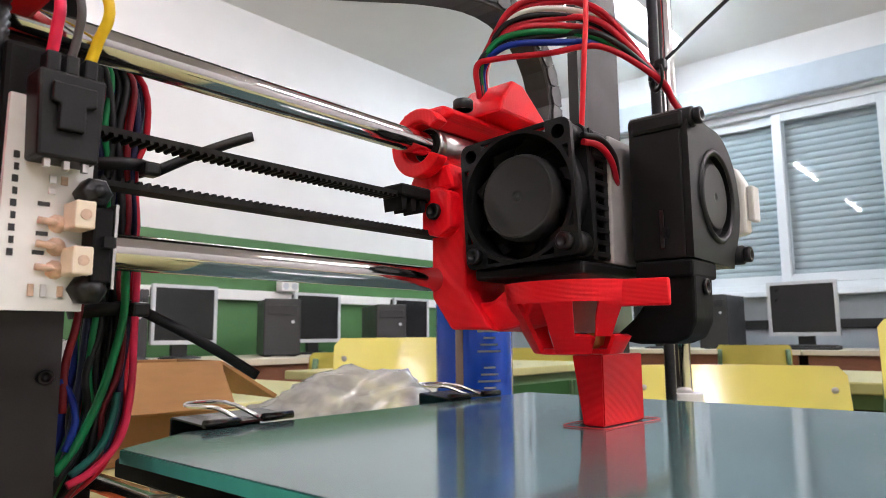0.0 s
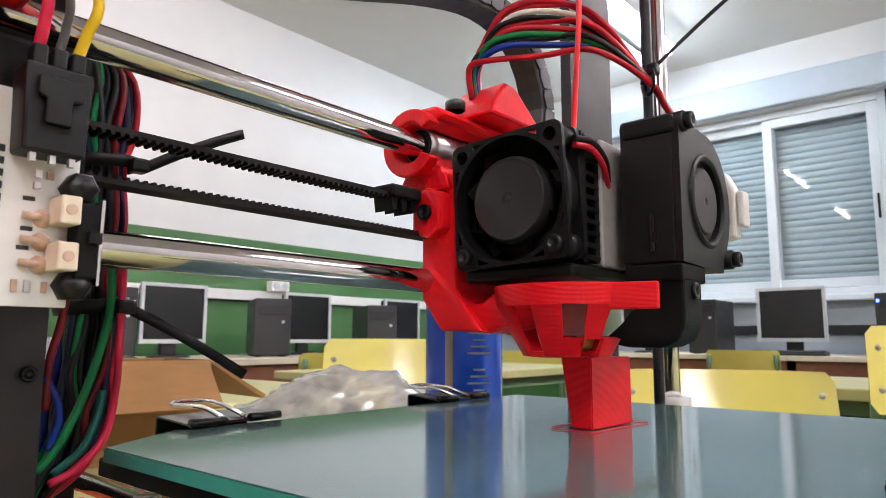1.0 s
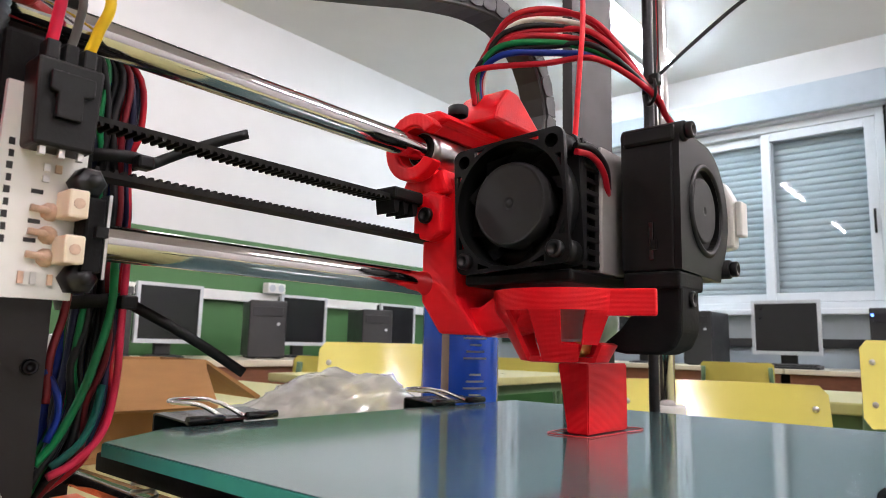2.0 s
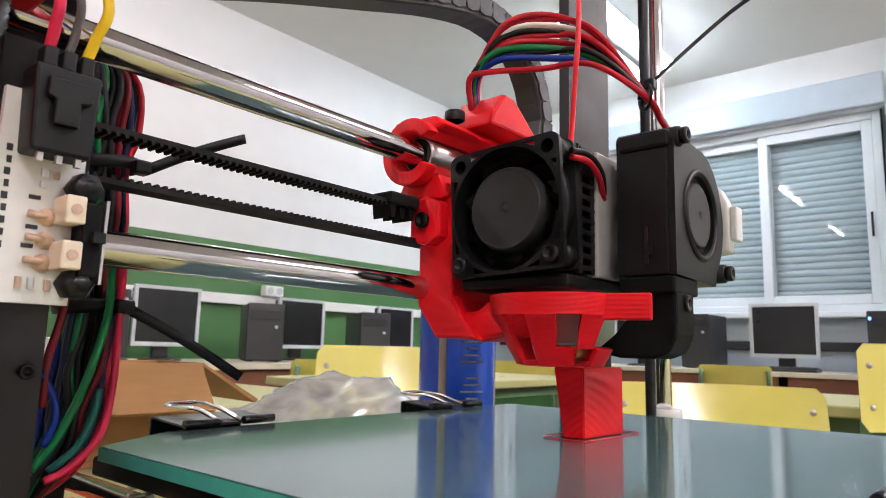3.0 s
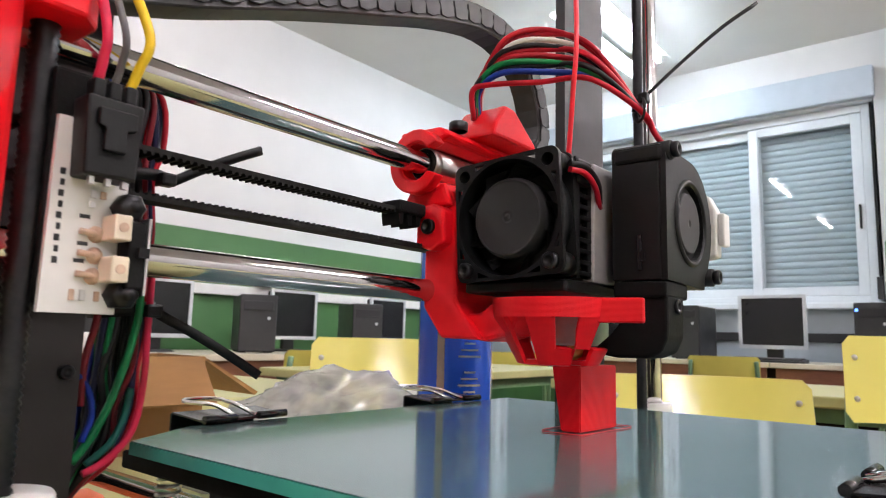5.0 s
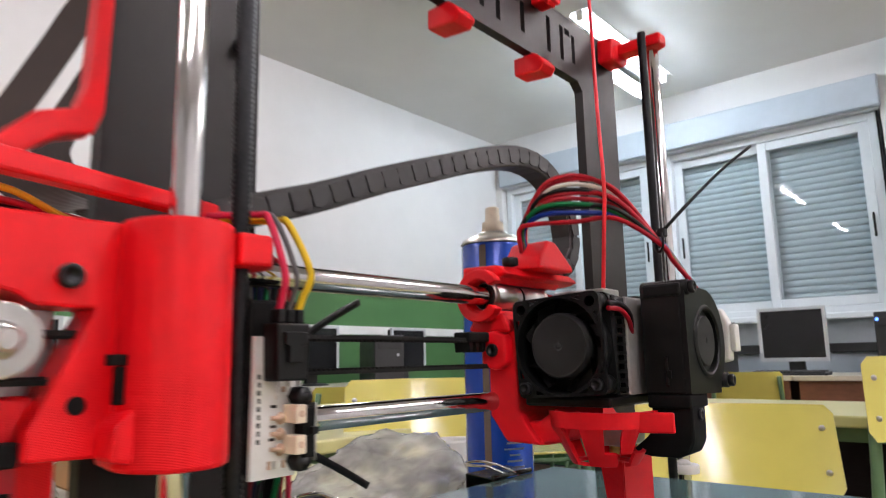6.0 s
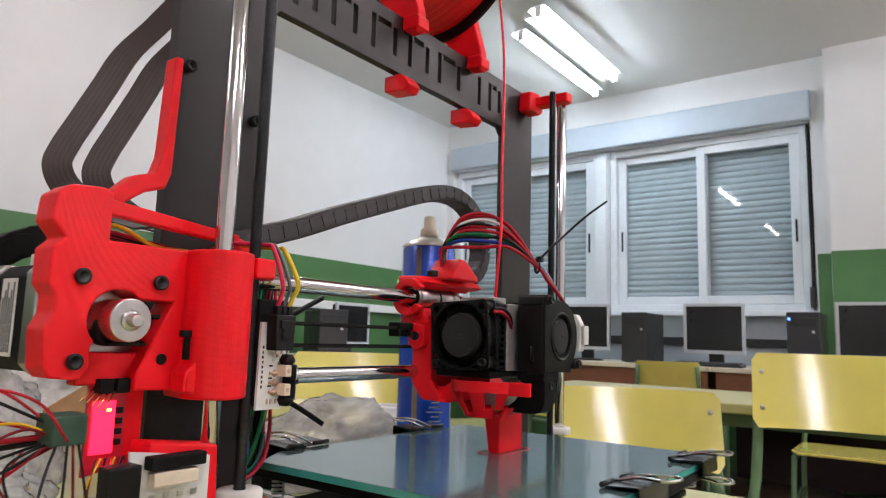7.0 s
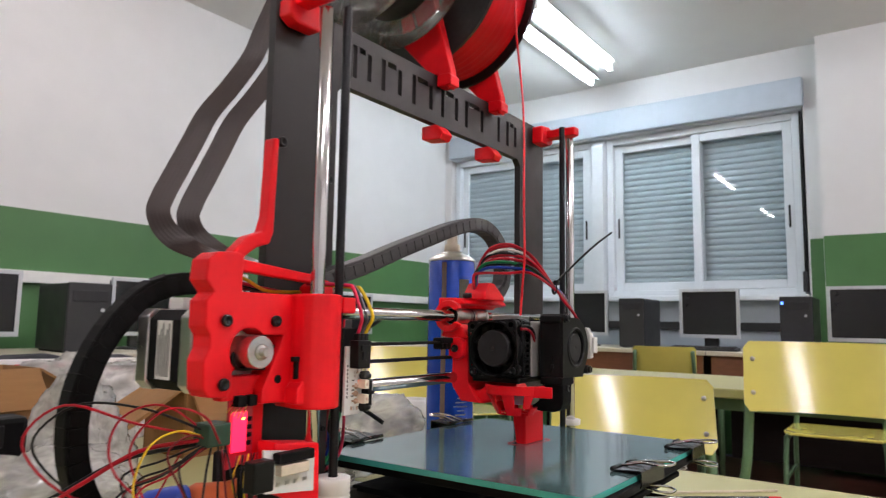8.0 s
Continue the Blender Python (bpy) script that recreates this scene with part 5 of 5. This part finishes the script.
# printed piece with its thin outline on the glass
piece = B()
lo = [(.1750, -.0460), (.2010, -.0470), (.2010, -.0396), (.1750, -.0386)]
hi = [(.1750, -.0460), (.2010, -.0470), (.2010, -.0362), (.1750, -.0352)]
v0 = [piece.verts.new((x, y, GLASS_Z + .0002)) for x, y in lo]
v1 = [piece.verts.new((x, y, .8452)) for x, y in hi]
piece.faces.new(v0)
piece.faces.new(v1)
for i in range(4):
    piece.faces.new((v0[i], v0[(i + 1) % 4], v1[(i + 1) % 4], v1[i]))
bmesh.ops.recalc_face_normals(piece, faces=piece.faces[:])
bmesh.ops.bevel(piece, geom=piece.edges[:], offset=.0004, segments=2, affect="EDGES")
print_ob = thing("printed_block", (.188, -.042, GLASS_Z), "half finished red printed block standing on the glass", "print")
part("block_body", piece, RED, print_ob)
sk = [(x, y, GLASS_Z + .0003) for x, y in ((.1705, -.0490), (.1880, -.0500), (.2055, -.0505), (.2065, -.0430), (.2050, -.0340), (.1880, -.0330), (.1715, -.0335), (.1700, -.0410), (.1705, -.0490))]
part("skirt_line", sweep(B(), sk, rect(.0003, .0002), side=(0, 0, 1), n=4), REDSMOOTH, print_ob, "thin red outline on the glass")

# ---- spool on its holder ----
SX0, SX1, SY, SZ, SR = .1720, .2340, .0550, 1.2050, .0790
spool = thing("filament_spool", (.203, SY, SZ - SR), "full spool of red filament with dark flanges above the frame", "spool")


def flange(x0, x1):
    big = [(SY + SR * math.cos(2 * math.pi * i / 72), SZ + SR * math.sin(2 * math.pi * i / 72)) for i in range(72)]
    hs = [[(SY + .012 * math.cos(2 * math.pi * i / 24), SZ + .012 * math.sin(2 * math.pi * i / 24)) for i in range(24)]]
    for k in range(6):
        a = 2 * math.pi * k / 6 + .5
        hs.append([(SY + .045 * math.cos(a) + .0045 * math.cos(2 * math.pi * i / 14), SZ + .045 * math.sin(a) + .0045 * math.sin(2 * math.pi * i / 14)) for i in range(14)])
    return holed(B(), big, hs, "x", x0, x1)


part("flange", flange(SX0, SX0 + .003), CHAINMAT, spool, "dark grey spool flange with round holes")
part("flange", flange(SX1 - .003, SX1), BLACK, spool, "black spool flange")
coil = []
n = 28
for i in range(n):
    x = .0032 + (SX1 - SX0 - .0064) * i / n
    w = (SX1 - SX0 - .0064) / n
    coil += [(.0705, x), (.0716 + .0006 * math.sin(i * 1.7), x + w * .5)]
part("wound_filament", lathe(B(), (SX0, SY, SZ), (1, 0, 0), [(.02, .0032)] + coil + [(.0705, SX1 - SX0 - .0032), (.02, SX1 - SX0 - .0032)], 72), FILAMENT, spool, "wound red filament")
for x, nm in ((.1600, 0), (.2385, 1)):
    arm = B()
    prism(arm, [(.0140, 1.0960), (.0245, 1.1090), (.0310, 1.1092), (.0600, 1.1400), (.0720, 1.2100), (.0380, 1.2150), (.0300, 1.1750), (.0120, 1.1120), (.0110, 1.1000)], "x", x - .0045, x + .0045, .0012)
    a = part("spool_arm", arm, RED, printer, "red printed spool holder arm")
    part("arm_foot", prism(B(), [(.0100, 1.0985), (.0242, 1.0985), (.0242, 1.1088), (.0130, 1.1088), (.0100, 1.1060)], "x", x - .0060, x + .0060, .001), RED, a)
    part("arm_tab", prism(B(), [(FACE - .006, 1.0640), (FACE - .0095, 1.0590), (FACE - .006, 1.0545), (FACE + .012, 1.0560), (FACE + .012, 1.0670), (FACE - .002, 1.0672)], "x", x - .0080, x + .0060, .0012), RED, a)
part("spool_axle", cyl(B(), (.088, SY, SZ), (.247, SY, SZ), .0075, 24), RED, printer)
strand = thing("filament_strand", (C + .022, -.036, .916), "thin red filament running from the spool into the tool head", "filament")
wire("strand", [(.2050, -.0180, 1.2050), (.2010, -.0225, 1.1500), (.1960, -.0320, 1.0800), (.1810, -.0410, 1.0000), (.1740, -.0455, .9620), (.1722, -.0450, .9400), (.1725, -.0425, .9100)], .00092, FILAMENT, strand, n=6)
# second, clear spool on the same axle
reel = thing("clear_spool", (.118, SY, SZ - .070), "clear plastic spool with dark core hanging beside the red one", "spool")
for x in (.092, .142):
    part("clear_flange", lathe(B(), (x, SY, SZ), (1, 0, 0), [(.046, 0), (.0700, 0), (.0708, .0012), (.0700, .0024), (.046, .0024), (.046, 0)], 56), CLEARPL, reel, "clear plastic flange")
    for k in range(10):
        a = 2 * math.pi * k / 10
        part("rib", cyl(B(), (x, SY + .048 * math.cos(a), SZ + .048 * math.sin(a)), (x, SY + .068 * math.cos(a), SZ + .068 * math.sin(a)), .0012, 6), CLEARPL, reel)
part("core", lathe(B(), (.0945, SY, SZ), (1, 0, 0), [(.009, 0), (.045, 0), (.047, .001), (.047, .046), (.009, .046), (.009, 0)], 48), PCBLACK, reel, "dark wound core")

# ---- red arm and ribbon cables beside the left column ----
bracket = part("side_bracket", prism(B(), [(-.0152, 1.0150), (-.0110, 1.0155), (-.0125, .9600), (-.0150, .9530), (-.0240, .9500), (-.0320, .9440), (-.0420, .9310), (-.0480, .9330), (-.0380, .9480), (-.0300, .9560), (-.0200, .9595), (-.0172, .9680)], "y", .0150, .0240, .0012), RED, printer, "red printed side bracket")
for k, (dx, dy, dz) in enumerate(((.006, -.010, 0), (.0260, -.016, -.002))):
    pts = [(.0790, .150, 1.1750), (.0657, .150, 1.1412), (.0586, .152, 1.1196), (.0418, .154, 1.0910), (.0235, .156, 1.0636), (.0130, .158, 1.0394), (.0030, .160, 1.0163), (-.0060, .161, .9960), (-.0092, .160, .9835), (-.0040, .155, .9702), (.0050, .140, .9590), (.010, .110, .9500), (.0, .07, .9420)]
    rib = thing("ribbon_cable", (pts[-1][0] + dx, pts[-1][1] + dy, .94), "flat grey ribbon cable hanging in a soft curve", "cable", "ribbon cables")
    bm = B()
    m = 12
    section = [(-.0080 + .016 * i / m, .0005) for i in range(m + 1)] + [(.0080 - .016 * i / m, -.0005) for i in range(m + 1)]
    section = [(a, b + (.00008 if i % 2 else 0) * (1 if b > 0 else -1)) for i, (a, b) in enumerate(section)]
    sweep(bm, [(x + dx, y + dy, z + dz) for x, y, z in pts], section, side=(.78, -.60, .15), n=6, smooth=False)
    part("flat_cable", bm, GREYRIB, rib)

# wires lying over the end block
tray = thing("block_wires", (-.02, .012, .924), "loose coloured wires lying along the top of the red end block", "wires")
for i, c in enumerate(("yellow", "red", "black", "pink", "darkred", "black", "red", "grey")):
    o = i * .0011
    wire("loose_wire", [(-.052, .014 + o, .9290 + (i % 3) * .0006), (-.038, .011 + o, .9300 - o * .4 + (.0025 if c == "yellow" else 0)), (-.020, .0125 + o * .8, .9265 + (i % 2) * .001), (-.004, .0145 + o * .6, .9262), (.010, .018 + o * .5, .9268), (.026, .024 + o * .4, .926)], .0010, WIRES[c], tray, c + " insulated wire")

# ---- small boards under the end block ----
lamp_board = part("lit_board", prism(B(), [(-.0470, .8690), (-.0325, .8690), (-.0315, .8380), (-.0470, .8350)], "y", .0020, .0036), REDPCB, printer, "red circuit board lit by its own red light")
part("light", box(B(), -.0400, .0005, .8590, -.0385, .0019, .8600), LEDY, lamp_board, "small lit indicator")
part("light_window", box(B(), -.0455, .0008, .8430, -.0365, .0018, .8630, .0004), LED, lamp_board, "glowing red patch")
part("header", box(B(), -.0455, -.0030, .8660, -.0400, .0019, .8715, .0005), MATTBLACK, lamp_board)
part("header", box(B(), -.0385, -.0030, .8660, -.0335, .0019, .8715, .0005), MATTBLACK, lamp_board)
for i in range(5):
    part("pin", cyl(B(), (-.0450 + i * .0022, .0005, .8690), (-.0530 + i * .0022, -.004, .8640 - i * .001), .0003, 6), BRASS, lamp_board)
for i in range(4):
    part("chip", box(B(), -.0360, .0008, .8460 + i * .004, -.0335, .0018, .8482 + i * .004), MATTBLACK, lamp_board)
part("terminal_block", box(B(), -.0610, -.0020, .8480, -.0480, .0110, .8590, .0008), GREENPL, lamp_board, "dark green terminal block")
part("board_holder", prism(B(), [(-.0330, .8700), (-.0230, .8700), (-.0230, .8350), (-.0290, .8330), (-.0330, .8380)], "y", .0045, .0140, .001), RED, printer)
zb = part("lower_switch_board", prism(B(), [(-.0385, .8455), (-.0040, .8405), (-.0040, .8200), (-.0365, .8240)], "y", -.0155, -.0140), PCB, printer, "white limit switch board")
part("holder", prism(B(), [(-.0300, .8480), (.0010, .8440), (.0020, .8190), (.0020, .7560), (-.0200, .7560), (-.0200, .8180), (-.0300, .8230)], "y", -.0138, .0000, .001), RED, zb, "red printed switch holder")
part("micro_switch", box(B(), -.0330, -.0215, .8385, -.0095, -.0157, .8435, .0006), MATTBLACK, zb, "black micro switch")
part("switch_case", box(B(), -.0310, -.0205, .8320, -.0120, -.0157, .8375, .0006), IVORY, zb, "ivory terminal")
part("plug_housing", box(B(), -.0500, -.0230, .8270, -.0375, -.0150, .8420, .0008), BLACK, zb, "black plug")
for i in range(4):
    part("chip", box(B(), -.0300 + i * .006, -.0162, .8265, -.0278 + i * .006, -.0156, .8285), ALU, zb)
part("left_foot_motor", box(B(), -.024, -.010, .752, -.002, .024, .830, .002), MATTBLACK, printer)

# ---- spray can ----
KX, KY, KR = .337, .134, .0255
can = thing("spray_can", (KX, KY, TABLE), "blue printed spray can with beige nozzle behind the printer", "spray can")
can_body = part("can_body", lathe(B(), (KX, KY, TABLE + .0005), (0, 0, 1), [(0, 0), (KR - .001, 0), (KR, .002), (KR, .224), (KR - .001, .226)], 48), CANBLUE, can)
part("collar", lathe(B(), (KX, KY, TABLE + .2265), (0, 0, 1), [(KR + .0002, 0), (KR + .0006, .001), (KR - .001, .003), (KR - .006, .0065), (KR - .012, .0085), (.012, .0090), (.0115, .0105), (0, .0105)], 40), ALU, can, "bright metal shoulder")
part("nozzle_cap", lathe(B(), (KX, KY, TABLE + .237), (0, 0, 1), [(0, 0), (.0090, 0), (.0085, .008), (.0060, .0095), (.0055, .020), (.0040, .021), (0, .021)], 24), IVORY, can, "beige spray nozzle")
va = math.atan2(-.285 - KY, -.2645 - KX)


def on_can(da, z0, z1, wid, m, name, label=""):
    """A small raised patch that follows the can's side."""
    bm = B()
    k = 5
    a0 = va + radians(da)
    h = wid / KR / 2
    q = [[bm.verts.new((KX + (KR + .0003) * math.cos(a0 - h + 2 * h * i / k), KY + (KR + .0003) * math.sin(a0 - h + 2 * h * i / k), z)) for i in range(k + 1)] for z in (z0, z1)]
    for i in range(k):
        bm.faces.new((q[0][i], q[0][i + 1], q[1][i + 1], q[1][i])).smooth = True
    bmesh.ops.solidify(bm, geom=bm.faces[:], thickness=-.0003)
    return part(name, bm, m, can_body, label)


on_can(-18, TABLE + .004, TABLE + .224, .0052, mat("brown_tape", (.22, .15, .10), .4), "straw", "brown extension straw taped to the can")
for i in range(16):
    on_can(26, TABLE + .060 + i * .0042 + (.006 if i > 5 else 0), TABLE + .0612 + i * .0042 + (.006 if i > 5 else 0), .016 - .004 * (i % 3), PAPER, "text_bar")
on_can(32, TABLE + .184, TABLE + .206, .012, PAPER, "text_bar")


def diamond(size, off, m, name, lab):
    a0 = va + radians(30)
    n3 = Vector((math.cos(a0), math.sin(a0), 0))
    s3 = Vector((-math.sin(a0), math.cos(a0), 0))
    c3 = Vector((KX, KY, TABLE + .047)) + n3 * (KR + off)
    bm = B()
    f = [bm.verts.new(c3 + d) for d in (s3 * size - n3 * size * .12, Vector((0, 0, size)), -s3 * size - n3 * size * .12, Vector((0, 0, -size)))]
    bm.faces.new(f)
    bmesh.ops.solidify(bm, geom=bm.faces[:], thickness=-.0003)
    return part(name, bm, m, can_body, lab)


diamond(.0085, .0009, REDSMOOTH, "warning_diamond", "red edged hazard diamond")
diamond(.0068, .0014, PAPER, "warning_field", "white hazard field")
diamond(.0026, .0019, MATTBLACK, "warning_mark", "black hazard mark")


# ---- crumpled bags, boxes, cloth ----
def bag(at, size, seed, label, material=None):
    """Crumpled film: a soft heap broken into flat facets by sharp creases."""
    t = thing("plastic_bag", at, label, "plastic bag", "plastic bags")
    bm = bmesh.new()
    bmesh.ops.create_icosphere(bm, subdivisions=5, radius=1.0)
    off = Vector((seed * 7.1, seed * 3.3, seed))
    for v in bm.verts:
        p = v.co.copy()
        w = p + .16 * Vector((noise.noise(p * 2 + off), noise.noise(p * 2.2 - off), noise.noise(p * 1.8 + off * 2)))
        f = noise.voronoi(w * 2.3 + off)[0]
        g = noise.voronoi(w * 5.2 - off)[0]
        d = .98 + .34 * noise.noise(p * 1.3 + off) - .15 * f[0] + .05 * min(f[1] - f[0], .3) - .08 * g[0] - .09 * abs(noise.noise(w * 6.5 + off)) - .070 * abs(noise.noise(w * 12 + off))
        q = p * d
        q.z = max(q.z, -.35)
        v.co = Vector((at[0] + q.x * size[0], at[1] + q.y * size[1], at[2] + (q.z + .35) / 1.35 * size[2]))
    for f in bm.faces:
        f.smooth = True
    part("film", bm, material or BAG, t)
    return t


bag((.320, .235, TABLE + .0005), (.118, .070, .076), 3, "crumpled clear plastic bag behind the glass plate")
bag((.072, .395, TABLE + .0005), (.062, .050, .105), 5, "crumpled clear plastic bag heaped on the table")
bag((.185, .600, TABLE + .0005), (.11, .040, .125), 8, "crumpled clear plastic bag heaped behind the box")
bag((.000, .285, TABLE + .0005), (.080, .045, .066), 11, "crumpled clear plastic bag lying near the wires")


def carton(x0, y0, x1, y1, h, rz, label):
    c = thing("cardboard_box", ((x0 + x1) / 2, (y0 + y1) / 2, TABLE), label, "box", "cardboard boxes")
    t = .004
    z = TABLE + .0005
    part("base", box(B(), x0, y0, z, x1, y1, z + t), CARD, c)
    part("side", box(B(), x0, y0, z + t, x1, y0 + t, z + h, .001), CARD, c)
    part("side", box(B(), x0, y1 - t, z + t, x1, y1, z + h, .001), CARD, c)
    part("side", box(B(), x0, y0 + t, z + t, x0 + t, y1 - t, z + h, .001), CARD, c)
    part("side", box(B(), x1 - t, y0 + t, z + t, x1, y1 - t, z + h, .001), CARD, c)
    part("flap", prism(B(), [(y0 - .0005, z + h), (y0 - .0005, z + h - .004), (y0 - .030, z + h - .040), (y0 - .033, z + h - .038)], "x", x0 + .004, x1 - .004), CARD, c, "open folded flap")
    part("flap", prism(B(), [(x1 - t, z + h), (x1, z + h), (x1 + .058, z + h - .034), (x1 + .055, z + h - .037)], "y", y0 + .004, y1 - .004), CARD, c, "open folded flap")
    part("flap", prism(B(), [(x0, z + h), (x0 + t, z + h), (x0 - .062, z + h - .042), (x0 - .065, z + h - .039)], "y", y0 + .004, y1 - .004), CARD, c, "open folded flap")
    c.matrix_basis = WORLD[c] @ pose(0, 0, 0, 0, 0, rz)
    return c


carton(.205, .405, .315, .50, .081, -4, "open brown cardboard box with folded flaps behind the printer")
carton(-.075, .47, .070, .55, .105, 4, "open brown cardboard box at the table's edge")

paper_stack = thing("paper_stack", (.03, .56, TABLE), "white papers with a red strip heaped on the table", "paper")
part("sheets", prism(B(), [(-.02, TABLE + .001), (.34, TABLE + .001), (.33, TABLE + .100), (.00, TABLE + .106)], "y", .660, .675, .001), PAPER, paper_stack)
part("red_strip", prism(B(), [(.12, TABLE + .090), (.30, TABLE + .084), (.30, TABLE + .091), (.12, TABLE + .098)], "y", .6575, .6595), REDSMOOTH, paper_stack)
jacket = thing("dark_jacket", (.5, 1.05, .762), "dark navy jacket lying in a heap on a table", "jacket")
jm = bmesh.new()
bmesh.ops.create_icosphere(jm, subdivisions=4, radius=1.0)
for v in jm.verts:
    p = v.co.copy()
    d = 1 + .28 * noise.noise(p * 2.2) + .12 * noise.noise(p * 6)
    v.co = Vector((.30 + p.x * d * .28, .98 + p.y * d * .16, TABLE + max(0, (p.z * d + .4)) / 1.4 * .085 + .001))
for f in jm.faces:
    f.smooth = True
part("cloth", jm, DARKCLOTH, jacket)
school_table(-.55, .80, .95, 1.35, "pale lime laminate school table behind the printer table")

tape = thing("tape_roll", (.455, .275, TABLE), "white roll standing behind the glass plate", "roll")
part("roll", lathe(B(), (.455, .275, TABLE + .0005), (0, 0, 1), [(.012, 0), (.027, 0), (.028, .001), (.028, .056), (.027, .057), (.012, .057), (.012, 0)], 32), WHITEPL, tape)

# jumper wires by the left column
jump = thing("jumper_wires", (-.05, .02, TABLE), "tangle of thin red, black and yellow wires by the frame", "wires")
rj = random.Random(9)
sets = [
    ("red", .0013, [(-.0600, .004, .853), (-.085, .02, .860), (-.105, .05, .868), (-.118, .06, .850), (-.098, .05, .824), (-.060, .03, .816), (-.02, .05, .800)]),
    ("black", .0013, [(-.0600, .004, .856), (-.078, .03, .866), (-.095, .06, .866), (-.105, .08, .846), (-.085, .08, .820), (-.06, .06, .806)]),
    ("red", .0022, [(-.0600, .006, .851), (-.078, .03, .845), (-.098, .05, .828), (-.12, .06, .816), (-.17, .07, .835)]),
    ("black", .0022, [(-.0600, .008, .849), (-.080, .04, .840), (-.100, .07, .820), (-.13, .09, .802), (-.15, .10, .790)]),
    ("red", .0011, [(-.0560, -.004, .850), (-.070, -.01, .865), (-.084, .0, .868), (-.088, .02, .848), (-.082, .01, .820), (-.075, -.01, .790), (-.07, -.02, .760)]),
    ("darkred", .0010, [(-.175, .07, .838), (-.15, .04, .826), (-.12, .02, .815), (-.09, .01, .818), (-.06, .0, .808), (-.05, .0, .79)]),
    ("red", .0010, [(-.175, .07, .840), (-.16, .02, .815), (-.14, .0, .798), (-.11, .01, .800), (-.08, .02, .815), (-.06, .02, .845)]),
    ("white", .0011, [(-.13, .03, .828), (-.118, .02, .832), (-.128, .01, .818), (-.11, -.01, .800), (-.08, -.02, .790), (-.05, -.02, .785)]),
    ("yellow", .0012, [(-.105, .02, .820), (-.092, .01, .812), (-.082, .0, .796), (-.07, -.01, .782), (-.05, -.01, .772)]),
    ("yellow", .0012, [(-.108, .022, .818), (-.094, .012, .808), (-.086, .0, .792), (-.072, -.01, .778), (-.05, -.012, .768)]),
    ("black", .0011, [(-.0580, .0, .848), (-.064, -.005, .835), (-.069, -.01, .812), (-.066, -.012, .790), (-.06, -.012, .765)]),
    ("black", .0010, [(-.0540, .0, .848), (-.056, -.004, .830), (-.060, -.01, .805), (-.062, -.012, .770)]),
    ("darkred", .0010, [(-.0520, .0, .848), (-.053, -.006, .828), (-.054, -.012, .806), (-.056, -.014, .772)]),
    ("black", .0010, [(-.0500, .0, .848), (-.049, -.008, .826), (-.050, -.014, .800), (-.050, -.014, .772)]),
]
for i in range(8):
    x = -.044 + i * .0018
    sets.append((("darkred", "yellow", "black", "red", "yellow", "darkred", "black", "red")[i], .0009, [(x, -.002, .842), (x - .004 + rj.uniform(-.003, .003), -.006, .830), (x - .002 + rj.uniform(-.005, .005), -.010, .815), (x + rj.uniform(-.006, .006), -.014, .798), (x + rj.uniform(-.008, .004), -.012, .768)]))
for i in range(9):
    a, b, c = rj.uniform(-.098, -.066), rj.uniform(.0, .03), rj.uniform(.836, .868)
    sets.append((("black", "red", "darkred", "black", "yellow", "black", "red", "darkred", "black")[i], .0011, [(-.058 + i * .0009, .003, .850), ((a - .058) / 2, b * .6, c), (a, b, c - .008), (a + rj.uniform(-.008, .012), b * .6, c - .03), (a + rj.uniform(.004, .03), -.006, .806), (-.055 + rj.uniform(-.02, .015), -.010, .772)]))
for c, r, p in sets:
    wire("jumper_wire", p, r * .5, WIRES[c], jump, c + " thin wire")
dev = thing("small_black_device", (-.01, .35, TABLE), "small black boxed device with red leads", "device")
part("device_body", box(B(), -.070, .335, TABLE + .020, .004, .365, TABLE + .076, .005), MATTBLACK, dev)
part("device_foot", box(B(), -.066, .338, TABLE + .0005, .000, .362, TABLE + .0195, .002), MATTBLACK, dev)
part("device_lid", box(B(), -.066, .3325, TABLE + .052, -.016, .3345, TABLE + .070, .001), BLACK, dev)
tools = thing("screwdriver", (.07, .20, TABLE), "orange and blue handled screwdriver lying on the table", "screwdriver")
part("handle", lathe(B(), (.070, .205, TABLE + .014), (.95, -.25, .0), [(0, 0), (.010, .001), (.013, .008), (.011, .03), (.013, .055), (.009, .062), (0, .063)], 20), mat("orange_rubber", (.70, .13, .03), .5), tools)
part("grip", lathe(B(), (.070, .205, TABLE + .014), (-.95, .25, .0), [(0, 0), (.0125, .0005), (.013, .012), (.012, .03), (.008, .036), (0, .037)], 20), mat("blue_rubber", (.02, .06, .45), .5), tools, "blue end")
# thin rods lying on the table's free side
for (a, b, r, m, nm, lab) in (((.40, -.075, TABLE + .0014), (.48, -.160, TABLE + .0014), .0012, IVORY, "wooden_stick", "thin pale wooden stick lying on the table"), ((.375, -.085, TABLE + .0024), (.435, -.160, TABLE + .0024), .0022, BLACKGLOSS, "black_pen", "black pen with red end lying on the table")):
    o = thing(nm, a, lab, nm.split("_")[1])
    part("shaft", cyl(B(), a, b, r, 12, bevel=.0005), m, o)
    if nm == "black_pen":
        d = (Vector(b) - Vector(a)).normalized()
        part("cap", cyl(B(), Vector(b) + d * .0001, Vector(b) + d * .012, .0022, 12, bevel=.0006), REDSMOOTH, o, "red pen end")
